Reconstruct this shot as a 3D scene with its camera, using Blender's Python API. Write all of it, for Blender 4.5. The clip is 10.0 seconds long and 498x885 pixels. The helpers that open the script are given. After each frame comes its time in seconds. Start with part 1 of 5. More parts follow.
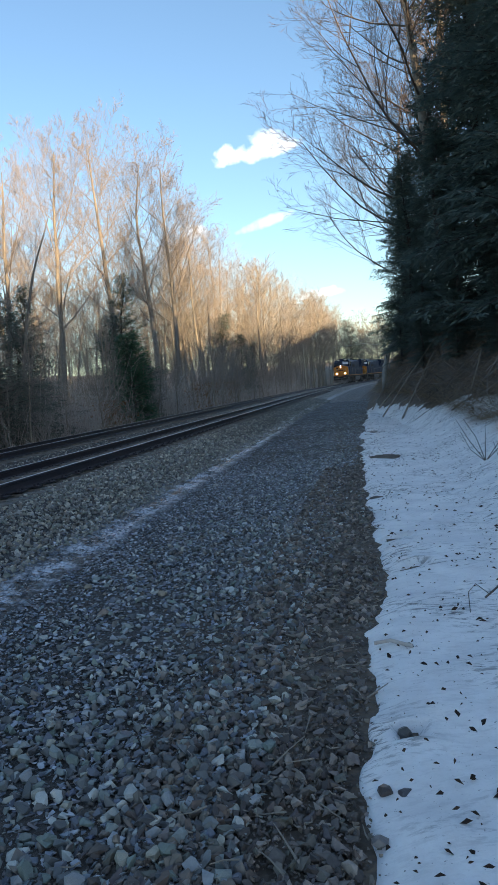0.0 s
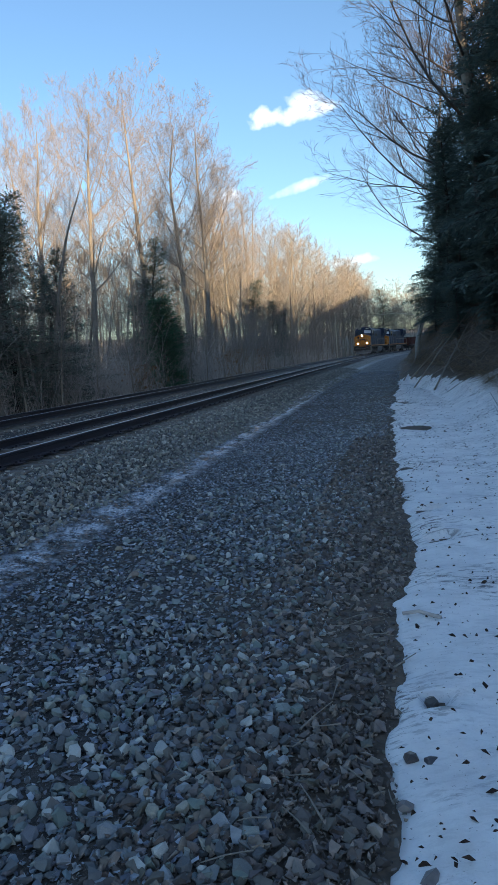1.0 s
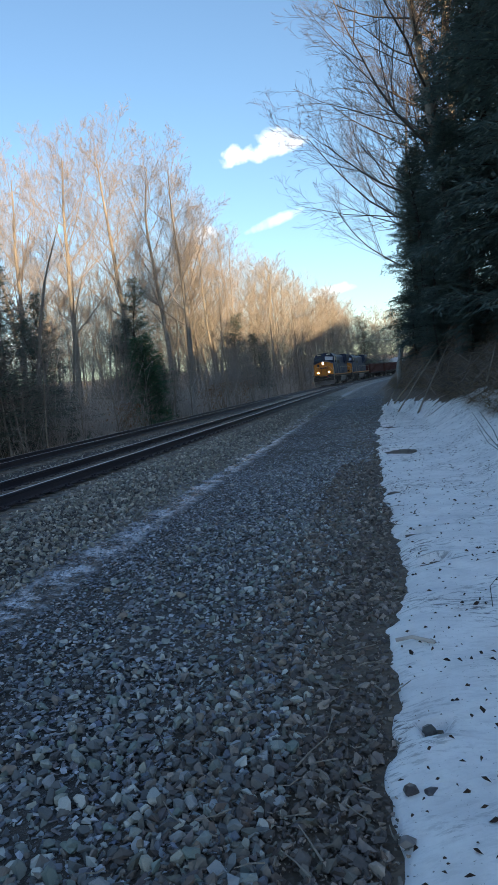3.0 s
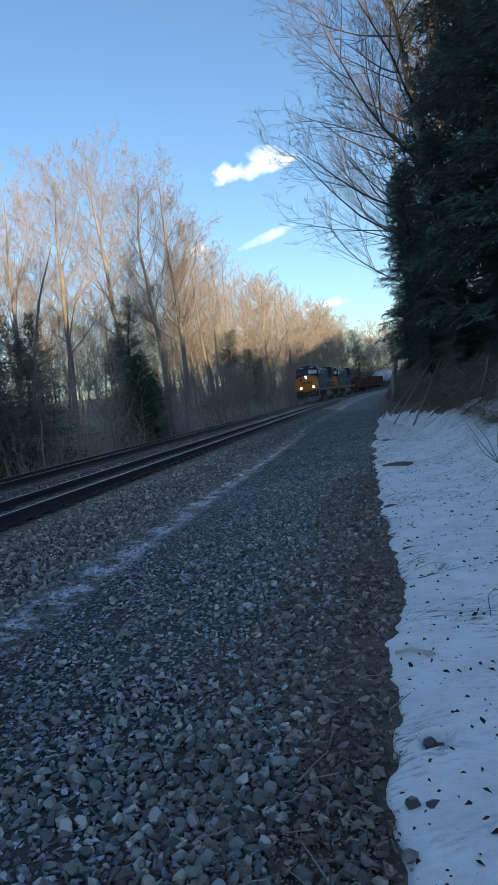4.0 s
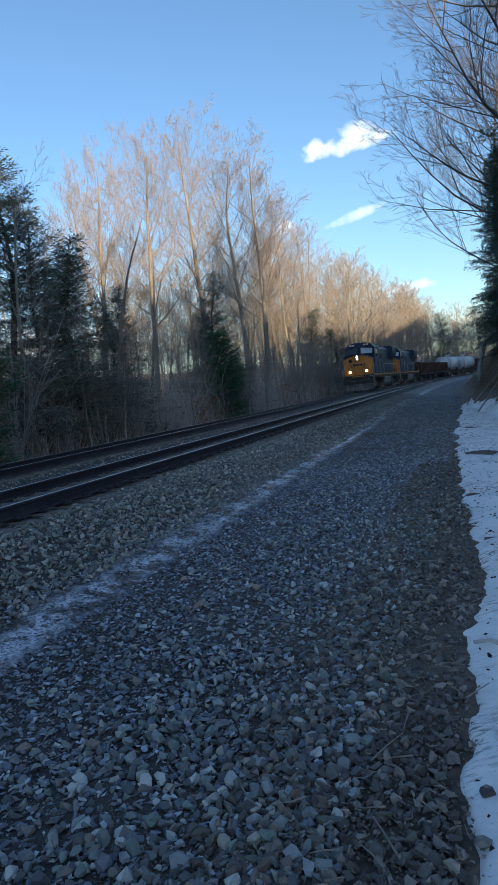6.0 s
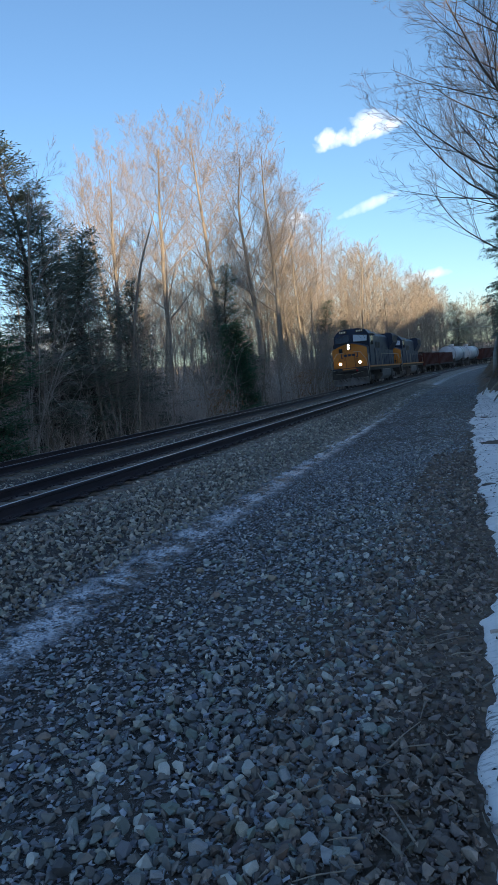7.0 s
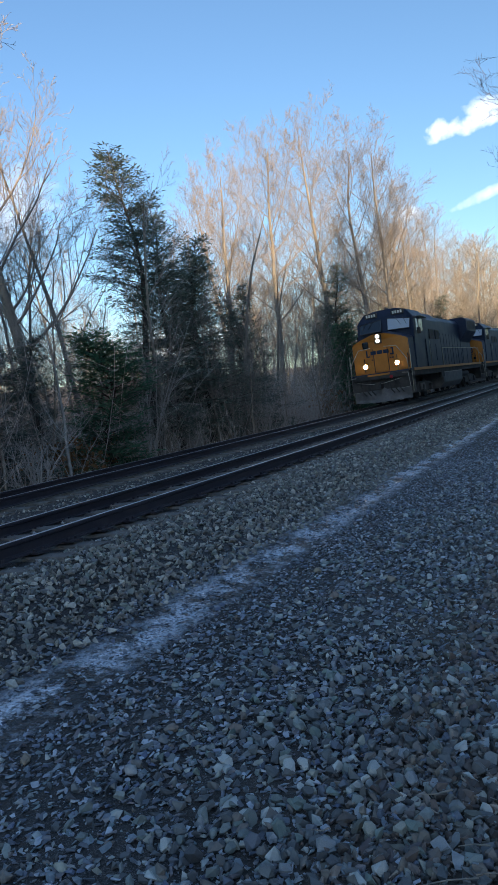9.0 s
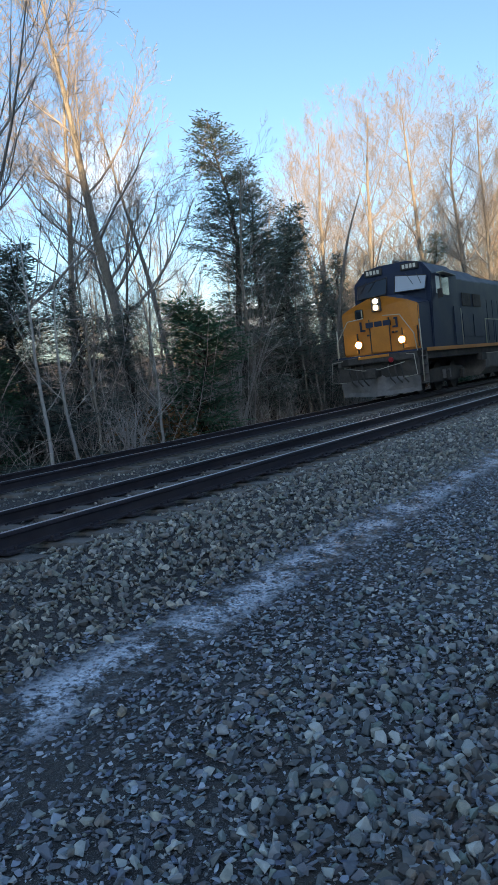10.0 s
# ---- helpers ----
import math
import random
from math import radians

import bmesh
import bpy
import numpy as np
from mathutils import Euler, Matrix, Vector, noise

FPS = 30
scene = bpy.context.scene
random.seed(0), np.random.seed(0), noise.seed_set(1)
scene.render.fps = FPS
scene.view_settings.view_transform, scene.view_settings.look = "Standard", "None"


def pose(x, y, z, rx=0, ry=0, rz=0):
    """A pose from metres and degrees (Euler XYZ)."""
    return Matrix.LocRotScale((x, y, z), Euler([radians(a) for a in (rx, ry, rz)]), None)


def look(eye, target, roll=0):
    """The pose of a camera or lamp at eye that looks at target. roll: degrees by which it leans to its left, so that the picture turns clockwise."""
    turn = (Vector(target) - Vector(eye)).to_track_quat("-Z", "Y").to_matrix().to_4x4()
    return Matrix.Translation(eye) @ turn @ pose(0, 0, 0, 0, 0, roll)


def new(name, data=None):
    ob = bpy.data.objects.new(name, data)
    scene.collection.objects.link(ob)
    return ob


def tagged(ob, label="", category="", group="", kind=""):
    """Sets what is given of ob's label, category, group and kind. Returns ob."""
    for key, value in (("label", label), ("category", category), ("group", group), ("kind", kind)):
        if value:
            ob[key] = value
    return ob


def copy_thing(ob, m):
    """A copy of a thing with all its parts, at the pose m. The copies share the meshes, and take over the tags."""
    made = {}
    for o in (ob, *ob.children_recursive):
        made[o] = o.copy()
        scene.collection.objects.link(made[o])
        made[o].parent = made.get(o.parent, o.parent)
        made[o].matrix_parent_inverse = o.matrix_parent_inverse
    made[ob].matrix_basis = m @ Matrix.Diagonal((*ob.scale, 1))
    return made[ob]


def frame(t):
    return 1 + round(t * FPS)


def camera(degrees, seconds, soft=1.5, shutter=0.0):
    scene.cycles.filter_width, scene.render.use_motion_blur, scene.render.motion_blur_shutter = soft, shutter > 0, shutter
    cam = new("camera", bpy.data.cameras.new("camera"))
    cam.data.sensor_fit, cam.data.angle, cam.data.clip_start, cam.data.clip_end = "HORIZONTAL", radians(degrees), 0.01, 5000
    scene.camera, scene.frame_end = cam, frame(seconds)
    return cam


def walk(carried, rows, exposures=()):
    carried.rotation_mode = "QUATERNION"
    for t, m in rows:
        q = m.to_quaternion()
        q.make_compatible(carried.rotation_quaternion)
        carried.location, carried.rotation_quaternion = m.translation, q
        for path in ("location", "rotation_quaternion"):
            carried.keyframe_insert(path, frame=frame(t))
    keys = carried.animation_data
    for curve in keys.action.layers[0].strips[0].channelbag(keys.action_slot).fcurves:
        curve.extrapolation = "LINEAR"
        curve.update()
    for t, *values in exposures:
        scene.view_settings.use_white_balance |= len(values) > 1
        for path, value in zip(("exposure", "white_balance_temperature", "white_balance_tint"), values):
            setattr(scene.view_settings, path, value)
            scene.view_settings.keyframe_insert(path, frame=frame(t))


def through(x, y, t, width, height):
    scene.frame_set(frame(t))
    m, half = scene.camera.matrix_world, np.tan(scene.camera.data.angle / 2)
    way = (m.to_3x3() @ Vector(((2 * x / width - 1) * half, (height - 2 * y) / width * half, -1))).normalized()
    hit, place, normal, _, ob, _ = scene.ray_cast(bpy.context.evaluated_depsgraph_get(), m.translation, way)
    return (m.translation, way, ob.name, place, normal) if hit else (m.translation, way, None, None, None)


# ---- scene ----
# ---- camera ----
cam = camera(37.57, 10.0, soft=1.0)
ROWS = [
    (0.0, 0.000, 0.000, 1.600, 0.00, -4.30, -5.58),
    (0.5, -0.009, 0.008, 1.598, 1.28, -3.92, -6.00),
    (1.0, -0.032, -0.001, 1.602, 2.42, -6.64, -4.33),
    (1.5, -0.014, 0.041, 1.576, 2.70, -8.47, -5.72),
    (2.0, 0.005, 0.030, 1.582, 1.84, -6.24, -6.85),
    (2.5, 0.002, 0.033, 1.589, 1.46, -4.94, -6.81),
    (4.0, 0.017, 0.009, 1.594, 0.81, -3.04, -8.48),
    (4.5, 0.007, -0.014, 1.599, 1.80, -2.78, -7.42),
    (5.0, -0.012, -0.028, 1.601, 4.44, -3.51, -6.87),
    (5.5, -0.014, -0.011, 1.593, 5.51, -4.46, -7.25),
    (6.0, -0.036, -0.031, 1.600, 6.98, -3.90, -6.09),
    (7.5, -0.036, -0.035, 1.590, 9.21, -4.53, -7.23),
    (8.0, -0.044, -0.027, 1.587, 11.31, -4.36, -6.95),
    (8.5, -0.060, -0.033, 1.589, 12.97, -4.30, -7.78),
    (9.0, -0.070, -0.064, 1.593, 16.83, -3.19, -7.96),
    (9.5, -0.096, -0.053, 1.588, 19.25, -4.76, -6.95),
    (10.0, -0.126, -0.063, 1.588, 23.97, -4.56, -6.70),
]
walk(cam, [(t, pose(x, y, z, 90 + pitch, 0, yaw) @ pose(0, 0, 0, 0, 0, roll)) for t, x, y, z, yaw, pitch, roll in ROWS],
     exposures=((0.0, 1.25, 6750, 10), (0.5, 1.17, 6550, 10), (1.0, 1.05, 6150, 10), (1.5, 1.38, 6850, 10), (2.5, 1.28, 6750, 10), (4.0, 0.92, 6100, 10), (5.5, 0.86, 5950, 10), (8.5, 0.90, 5950, 10), (9.2, 1.06, 6200, 10), (10.0, 1.38, 6550, 10)))

# ---- world, sun ----
SUN_AZ, SUN_EL = 150.0, 10.3   # degrees clockwise from +y, degrees up
SUN_DIR = Vector((math.sin(radians(SUN_AZ)) * math.cos(radians(SUN_EL)), math.cos(radians(SUN_AZ)) * math.cos(radians(SUN_EL)), math.sin(radians(SUN_EL))))


def make_world():
    w = bpy.data.worlds.new("sky")
    scene.world = w
    w.use_nodes = True
    nt = w.node_tree
    nt.nodes.clear()
    out = nt.nodes.new("ShaderNodeOutputWorld")
    bg = nt.nodes.new("ShaderNodeBackground")
    sky = nt.nodes.new("ShaderNodeTexSky")
    sky.sky_type, sky.sun_disc = "NISHITA", False
    sky.sun_elevation, sky.sun_rotation = radians(SUN_EL), radians(SUN_AZ)
    sky.air_density, sky.dust_density, sky.ozone_density = 1.0, 0.5, 2.6
    bg.inputs["Strength"].default_value = 0.125
    geo = nt.nodes.new("ShaderNodeTexCoord")

    def m(op, a, b=None, c=None):
        n = nt.nodes.new("ShaderNodeMath")
        n.operation = op
        for i, v in enumerate((a, b, c)):
            if v is None:
                continue
            if isinstance(v, (int, float)):
                n.inputs[i].default_value = v
            else:
                nt.links.new(v, n.inputs[i])
        return n.outputs[0]

    sep = nt.nodes.new("ShaderNodeSeparateXYZ")
    nt.links.new(geo.outputs["Generated"], sep.inputs[0])
    az = m("ARCTAN2", sep.outputs[0], sep.outputs[1])
    el = m("ARCSINE", sep.outputs[2])
    ns = nt.nodes.new("ShaderNodeTexNoise")
    ns.inputs["Scale"].default_value, ns.inputs["Detail"].default_value = 55, 8
    nt.links.new(geo.outputs["Generated"], ns.inputs["Vector"])
    mask = None
    # azimuth, elevation, half width, half height, tilt, softness, density
    for a, e, hw, hh, tilt, soft, dens in CLOUDS:
        da, de = m("SUBTRACT", az, radians(a)), m("SUBTRACT", el, radians(e))
        c, s = math.cos(radians(tilt)), math.sin(radians(tilt))
        u = m("DIVIDE", m("ADD", m("MULTIPLY", da, c), m("MULTIPLY", de, s)), radians(hw))
        v = m("DIVIDE", m("SUBTRACT", m("MULTIPLY", de, c), m("MULTIPLY", da, s)), radians(hh))
        r2 = m("ADD", m("MULTIPLY", u, u), m("MULTIPLY", v, v))
        d = m("ADD", m("SUBTRACT", 1.0, r2), m("MULTIPLY", m("SUBTRACT", ns.outputs["Fac"], 0.5), 2.6))
        k = m("MULTIPLY", m("MINIMUM", m("MAXIMUM", m("DIVIDE", d, soft), 0.0), 1.0), dens)
        mask = k if mask is None else m("MAXIMUM", mask, k)
    mix = nt.nodes.new("ShaderNodeMixRGB")
    nt.links.new(mask, mix.inputs[0])
    nt.links.new(sky.outputs[0], mix.inputs[1])
    mix.inputs[2].default_value = (7.2, 7.0, 6.9, 1)
    nt.links.new(mix.outputs[0], bg.inputs[0])
    nt.links.new(bg.outputs[0], out.inputs[0])


CLOUDS = [
    (2.7, 17.2, 3.5, 0.70, 6, 1.3, 1.0),
    (0.4, 17.3, 1.0, 0.75, 0, 1.2, 1.0),
    (3.6, 17.9, 1.6, 0.8, 0, 1.2, 1.0),
    (3.1, 12.3, 2.5, 0.40, 14, 2.0, 0.7),
    (-2.6, 12.0, 1.1, 0.6, 0, 1.6, 0.75),
    (6.6, 6.6, 2.0, 0.5, 4, 1.4, 0.7),
    (-33.0, 16.0, 4.5, 3.0, 10, 1.6, 0.5),
    (-22.0, 5.0, 9.0, 1.6, 0, 1.5, 0.7),
]
make_world()
sun = new("sun", bpy.data.lights.new("sun", "SUN"))
sun.data.energy, sun.data.angle, sun.data.color = 5.0, radians(0.5), (1.0, 0.75, 0.45)
sun.matrix_world = look(SUN_DIR * 100, (0, 0, 0))


# ---- materials ----
def lin(h):
    """A linear colour from three sRGB values of 0 to 255."""
    return tuple(((c / 255) / 12.92 if c / 255 <= 0.04045 else (((c / 255) + 0.055) / 1.055) ** 2.4) for c in h) + (1,)


class Mat:
    """A small builder of node materials."""

    def __init__(self, name, rough=0.8, metal=0.0, spec=0.3):
        self.m = bpy.data.materials.new(name)
        self.m.use_nodes = True
        self.nt = self.m.node_tree
        self.b = self.nt.nodes["Principled BSDF"]
        self.b.inputs["Roughness"].default_value = rough
        self.b.inputs["Metallic"].default_value = metal
        self.b.inputs["Specular IOR Level"].default_value = spec
        self.co = self.nt.nodes.new("ShaderNodeTexCoord")

    def node(self, kind):
        return self.nt.nodes.new(kind)

    def link(self, a, b):
        self.nt.links.new(a, b)

    def noise(self, scale, detail=4, rough=0.6, space="Object"):
        n = self.node("ShaderNodeTexNoise")
        n.inputs["Scale"].default_value, n.inputs["Detail"].default_value, n.inputs["Roughness"].default_value = scale, detail, rough
        self.link(self.co.outputs[space], n.inputs["Vector"])
        return n.outputs["Fac"]

    def ramp(self, fac, *stops):
        r = self.node("ShaderNodeValToRGB")
        e = r.color_ramp.elements
        while len(e) < len(stops):
            e.new(0.5)
        for el, (p, c) in zip(e, stops):
            el.position, el.color = p, c if len(c) == 4 else (*c, 1)
        self.link(fac, r.inputs[0])
        return r.outputs[0]

    def mix(self, fac, a, b, blend="MIX"):
        n = self.node("ShaderNodeMixRGB")
        n.blend_type = blend
        for i, v in enumerate((fac, a, b)):
            if hasattr(v, "links"):
                self.link(v, n.inputs[i])
            else:
                n.inputs[i].default_value = v
        return n.outputs[0]

    def color(self, c):
        if hasattr(c, "links"):
            self.link(c, self.b.inputs["Base Color"])
        else:
            self.b.inputs["Base Color"].default_value = c
        return self

    def rough(self, r):
        self.link(r, self.b.inputs["Roughness"])
        return self

    def bump(self, h, strength=0.4, dist=0.02):
        n = self.node("ShaderNodeBump")
        n.inputs["Strength"].default_value, n.inputs["Distance"].default_value = strength, dist
        self.link(h, n.inputs["Height"])
        self.link(n.outputs[0], self.b.inputs["Normal"])
        return self

    def random(self):
        return self.node("ShaderNodeObjectInfo").outputs["Random"]

    def island(self):
        return self.node("ShaderNodeNewGeometry").outputs["Random Per Island"]

    def glow(self, c, s):
        self.b.inputs["Emission Color"].default_value = c
        self.b.inputs["Emission Strength"].default_value = s
        return self


def stained(name, a, b, rough=0.6, metal=0.0, scale=3.0, bump=0.1, spec=0.3, dirt=None, amount=0.5):
    """Two tones of one colour in two sizes of noise, with dirt in the hollows of a third."""
    q = Mat(name, rough, metal, spec)
    big, fine = q.noise(scale, 5), q.noise(scale * 14, 3)
    c = q.mix(q.ramp(big, (0.35, (0, 0, 0)), (0.65, (1, 1, 1))), a, b)
    c = q.mix(q.ramp(fine, (0.3, (0.25, 0.25, 0.25)), (0.75, (0, 0, 0))), c, tuple(v * 0.6 for v in a[:3]) + (1,))
    if dirt:
        d = q.ramp(q.noise(scale * 0.7, 6, 0.7), (0.5 - amount * 0.2, (0, 0, 0)), (0.75, (amount, amount, amount)))
        c = q.mix(d, c, dirt)
    q.color(c)
    q.rough(q.ramp(big, (0.2, (rough * 0.8,) * 3), (0.8, (min(1, rough * 1.2),) * 3)))
    return q.bump(fine, bump, 0.01).m


def stone_material(name, tones, rough=0.55, spec=0.5, single=False):
    q = Mat(name, rough, 0, spec)
    n = len(tones)
    c = q.ramp(q.random() if single else q.island(), *[(i / n, t) for i, t in enumerate(tones)])
    c.node.color_ramp.interpolation = "CONSTANT"
    c = q.mix(q.ramp(q.noise(30, 4), (0.35, (0.35, 0.35, 0.35)), (0.7, (0, 0, 0))), c, (0.03, 0.03, 0.034, 1))
    q.color(c)
    return q.bump(q.noise(90, 3), 0.35, 0.004).m


GREYS = [(0.15, 0.16, 0.17), (0.24, 0.265, 0.26), (0.09, 0.094, 0.105), (0.40, 0.41, 0.41), (0.17, 0.19, 0.185), (0.12, 0.13, 0.17),
         (0.34, 0.33, 0.29), (0.06, 0.06, 0.068), (0.18, 0.15, 0.135), (0.16, 0.20, 0.185), (0.28, 0.29, 0.32), (0.08, 0.083, 0.09), (0.20, 0.205, 0.21),
         (0.11, 0.115, 0.12), (0.50, 0.50, 0.49), (0.13, 0.12, 0.115)]


def tones(even, r, g, b):
    """The stone greys drawn towards their mean by a share, then tinted."""
    return [tuple(k * (0.19 * even + v * (1 - even)) for k, v in zip((r, g, b), c)) for c in GREYS]


M_STONE = stone_material("ballast_stone", tones(0.35, 1.62, 1.52, 1.30))
M_STONE_DARK = stone_material("road_stone", tones(0.1, 1.24, 1.32, 1.48), 0.3, 0.6)
M_STONE_EDGE = stone_material("dirty_edge_stone", tones(0.3, 1.05, 0.88, 0.75), 0.7, 0.35)
M_STONE_COARSE = stone_material("coarse_edge_stone", tones(0.15, 1.38, 1.42, 1.34), 0.5, 0.5)
M_STONE_PICK = stone_material("picked_stone", tones(0.1, 1.36, 1.38, 1.30), single=True)
M_STONE_WET = stone_material("wet_stone", tones(0.2, 0.50, 0.44, 0.42), 0.3, 0.5)
M_PALE = stone_material("pale_stone", [(0.42, 0.40, 0.36), (0.36, 0.30, 0.22), (0.45, 0.44, 0.42), (0.30, 0.24, 0.19)])


def ground_material():
    """Ballast, road, frost strip, verge, forest floor and bank by the distance from the line, kept in the UV map."""
    q = Mat("ground_mixed", 0.9)
    uv = q.node("ShaderNodeUVMap")
    uv.uv_map = "line"
    sep = q.node("ShaderNodeSeparateXYZ")
    q.link(uv.outputs[0], sep.inputs[0])
    wob = q.noise(0.5, 4)
    ad = q.node("ShaderNodeMath")
    ad.operation = "MULTIPLY_ADD"
    q.link(wob, ad.inputs[0])
    ad.inputs[1].default_value = 0.9
    q.link(sep.outputs[1], ad.inputs[2])

    def step(d0, d1):
        r = q.node("ShaderNodeMapRange")
        q.link(ad.outputs[0], r.inputs[0])
        r.inputs[1].default_value, r.inputs[2].default_value = d0 + 0.45, d1 + 0.45
        return r.outputs[0]

    cell = q.node("ShaderNodeTexVoronoi")
    cell.inputs["Scale"].default_value = 26
    q.link(q.co.outputs["Object"], cell.inputs["Vector"])
    small = q.node("ShaderNodeTexVoronoi")
    small.inputs["Scale"].default_value = 48
    q.link(q.co.outputs["Object"], small.inputs["Vector"])
    bw = q.node("ShaderNodeSeparateColor")
    q.link(cell.outputs["Color"], bw.inputs[0])
    bw2 = q.node("ShaderNodeSeparateColor")
    q.link(small.outputs["Color"], bw2.inputs[0])
    # near by, fines darkened as shade between the loose stones; packed stone farther along
    far = q.node("ShaderNodeMapRange")
    q.link(sep.outputs[0], far.inputs[0])
    far.inputs[1].default_value, far.inputs[2].default_value = 16, 44
    grit = q.ramp(q.noise(170, 3, 0.7), (0.35, (0.02, 0.018, 0.017)), (0.55, (0.06, 0.055, 0.052)), (0.70, (0.26, 0.245, 0.23)))
    ballast = q.ramp(bw.outputs[0], (0.0, (0.06, 0.055, 0.05)), (0.5, (0.21, 0.19, 0.16)), (1.0, (0.42, 0.39, 0.34)))
    road = q.ramp(bw2.outputs[0], (0.0, (0.05, 0.05, 0.05)), (0.6, (0.17, 0.165, 0.16)), (1.0, (0.34, 0.33, 0.32)))
    ballast, road = q.mix(far.outputs[0], grit, ballast), q.mix(far.outputs[0], grit, road)
    road = q.mix(q.ramp(q.noise(1.4, 5), (0.5, (0, 0, 0)), (0.7, (0.5, 0.5, 0.5))), road, (0.06, 0.047, 0.036, 1))
    litter = q.ramp(q.noise(9, 6, 0.75), (0.3, (0.11, 0.08, 0.055)), (0.55, (0.24, 0.185, 0.135)), (0.75, (0.40, 0.33, 0.25)))
    soil = q.ramp(q.noise(5, 6, 0.7), (0.35, (0.075, 0.058, 0.045)), (0.7, (0.20, 0.155, 0.115)))
    c = q.mix(step(-5.9, -4.7), soil, road)
    c = q.mix(step(-2.9, -2.4), c, ballast)
    c = q.mix(step(6.3, 7.1), c, litter)
    # frost and thin ice along the foot of the ballast
    band = q.node("ShaderNodeMath")
    band.operation = "SUBTRACT"
    q.link(sep.outputs[1], band.inputs[0])
    band.inputs[1].default_value = 0.0
    mid = q.node("ShaderNodeMapRange")
    q.link(sep.outputs[0], mid.inputs[0])
    mid.inputs[1].default_value, mid.inputs[2].default_value, mid.inputs[3].default_value, mid.inputs[4].default_value = -4, 28, -3.0, -2.5
    q.link(mid.outputs[0], band.inputs[1])
    ab = q.node("ShaderNodeMath")
    ab.operation = "ABSOLUTE"
    q.link(band.outputs[0], ab.inputs[0])
    nar = q.node("ShaderNodeMapRange")
    q.link(ab.outputs[0], nar.inputs[0])
    nar.inputs[1].default_value, nar.inputs[2].default_value, nar.inputs[3].default_value, nar.inputs[4].default_value = 0.07, 0.32, 1, 0
    pat = q.ramp(q.noise(2.2, 8, 0.78), (0.46, (0, 0, 0)), (0.54, (1, 1, 1)))
    pat = q.mix(1.0, pat, q.ramp(q.noise(38, 4, 0.7), (0.36, (0.1, 0.1, 0.1)), (0.52, (1, 1, 1))), "MULTIPLY")
    fade = q.node("ShaderNodeMapRange")
    q.link(sep.outputs[0], fade.inputs[0])
    fade.inputs[1].default_value, fade.inputs[2].default_value, fade.inputs[3].default_value, fade.inputs[4].default_value = 14, 70, 1, 0.25
    fm = q.mix(1.0, q.mix(1.0, nar.outputs[0], pat, "MULTIPLY"), fade.outputs[0], "MULTIPLY")
    c = q.mix(fm, c, (0.74, 0.78, 0.86, 1))
    q.color(c)
    wet = q.mix(q.mix(1.0, nar.outputs[0], fade.outputs[0], "MULTIPLY"), (0.75, 0.75, 0.75, 1), (0.22, 0.22, 0.22, 1))
    q.rough(wet)
    return q.bump(cell.outputs["Distance"], 0.6, 0.03).m


M_GROUND = ground_material()


def snow_material():
    q = Mat("old_snow", 0.65, 0, 0.4)
    c = q.ramp(q.noise(3, 6, 0.7), (0.3, (0.80, 0.77, 0.75)), (0.6, (0.94, 0.91, 0.88)))
    c = q.mix(q.ramp(q.noise(60, 3, 0.6), (0.66, (0, 0, 0)), (0.74, (0.75, 0.75, 0.75))), c, (0.10, 0.08, 0.065, 1))
    # needles, bark and soil strewn in drifts, drawn out across the slope
    mp = q.node("ShaderNodeMapping")
    mp.inputs["Scale"].default_value = (1.0, 3.2, 1.0)
    q.link(q.co.outputs["Object"], mp.inputs["Vector"])
    st = q.node("ShaderNodeTexNoise")
    st.inputs["Scale"].default_value, st.inputs["Detail"].default_value, st.inputs["Roughness"].default_value = 9, 7, 0.72
    q.link(mp.outputs[0], st.inputs["Vector"])
    dirt = q.mix(1.0, q.ramp(st.outputs["Fac"], (0.51, (0, 0, 0)), (0.60, (0.85, 0.85, 0.85))), q.ramp(q.noise(0.9, 4), (0.46, (0.12, 0.12, 0.12)), (0.58, (1, 1, 1))), "MULTIPLY")
    c = q.mix(dirt, c, (0.09, 0.075, 0.07, 1))
    c = q.mix(q.ramp(q.noise(1.7, 5), (0.5, (0, 0, 0)), (0.7, (0.35, 0.35, 0.35))), c, (0.62, 0.61, 0.63, 1))
    q.color(c)
    q.b.inputs["Subsurface Weight"].default_value = 0.15
    q.b.inputs["Subsurface Radius"].default_value = (0.03, 0.04, 0.05)
    return q.bump(q.noise(14, 6, 0.65), 0.35, 0.03).m


M_SNOW = snow_material()
M_RAIL = stained("rail_steel_worn", (0.042, 0.038, 0.048, 1), (0.066, 0.058, 0.066, 1), 0.5, 0.1, 4, 0.1, dirt=(0.06, 0.042, 0.034, 1), amount=0.35)
M_RAIL_TOP = stained("polished_rail_head", (0.66, 0.66, 0.68, 1), (0.74, 0.74, 0.76, 1), 0.42, 1.0, 5, 0.02)
M_TIE = stained("weathered_tie_wood", (0.16, 0.14, 0.125, 1), (0.27, 0.245, 0.22, 1), 0.9, 0, 5, 0.5, dirt=(0.05, 0.045, 0.04, 1), amount=0.6)


def bark(name, a, b):
    q = Mat(name, 0.9)
    c = q.ramp(q.noise(7, 6, 0.7), (0.3, a), (0.7, b))
    q.color(q.mix(q.ramp(q.random(), (0, (0, 0, 0)), (1, (0.45, 0.45, 0.45))), c, (0.20, 0.19, 0.18, 1)))
    return q.bump(q.noise(26, 5), 0.5, 0.02).m


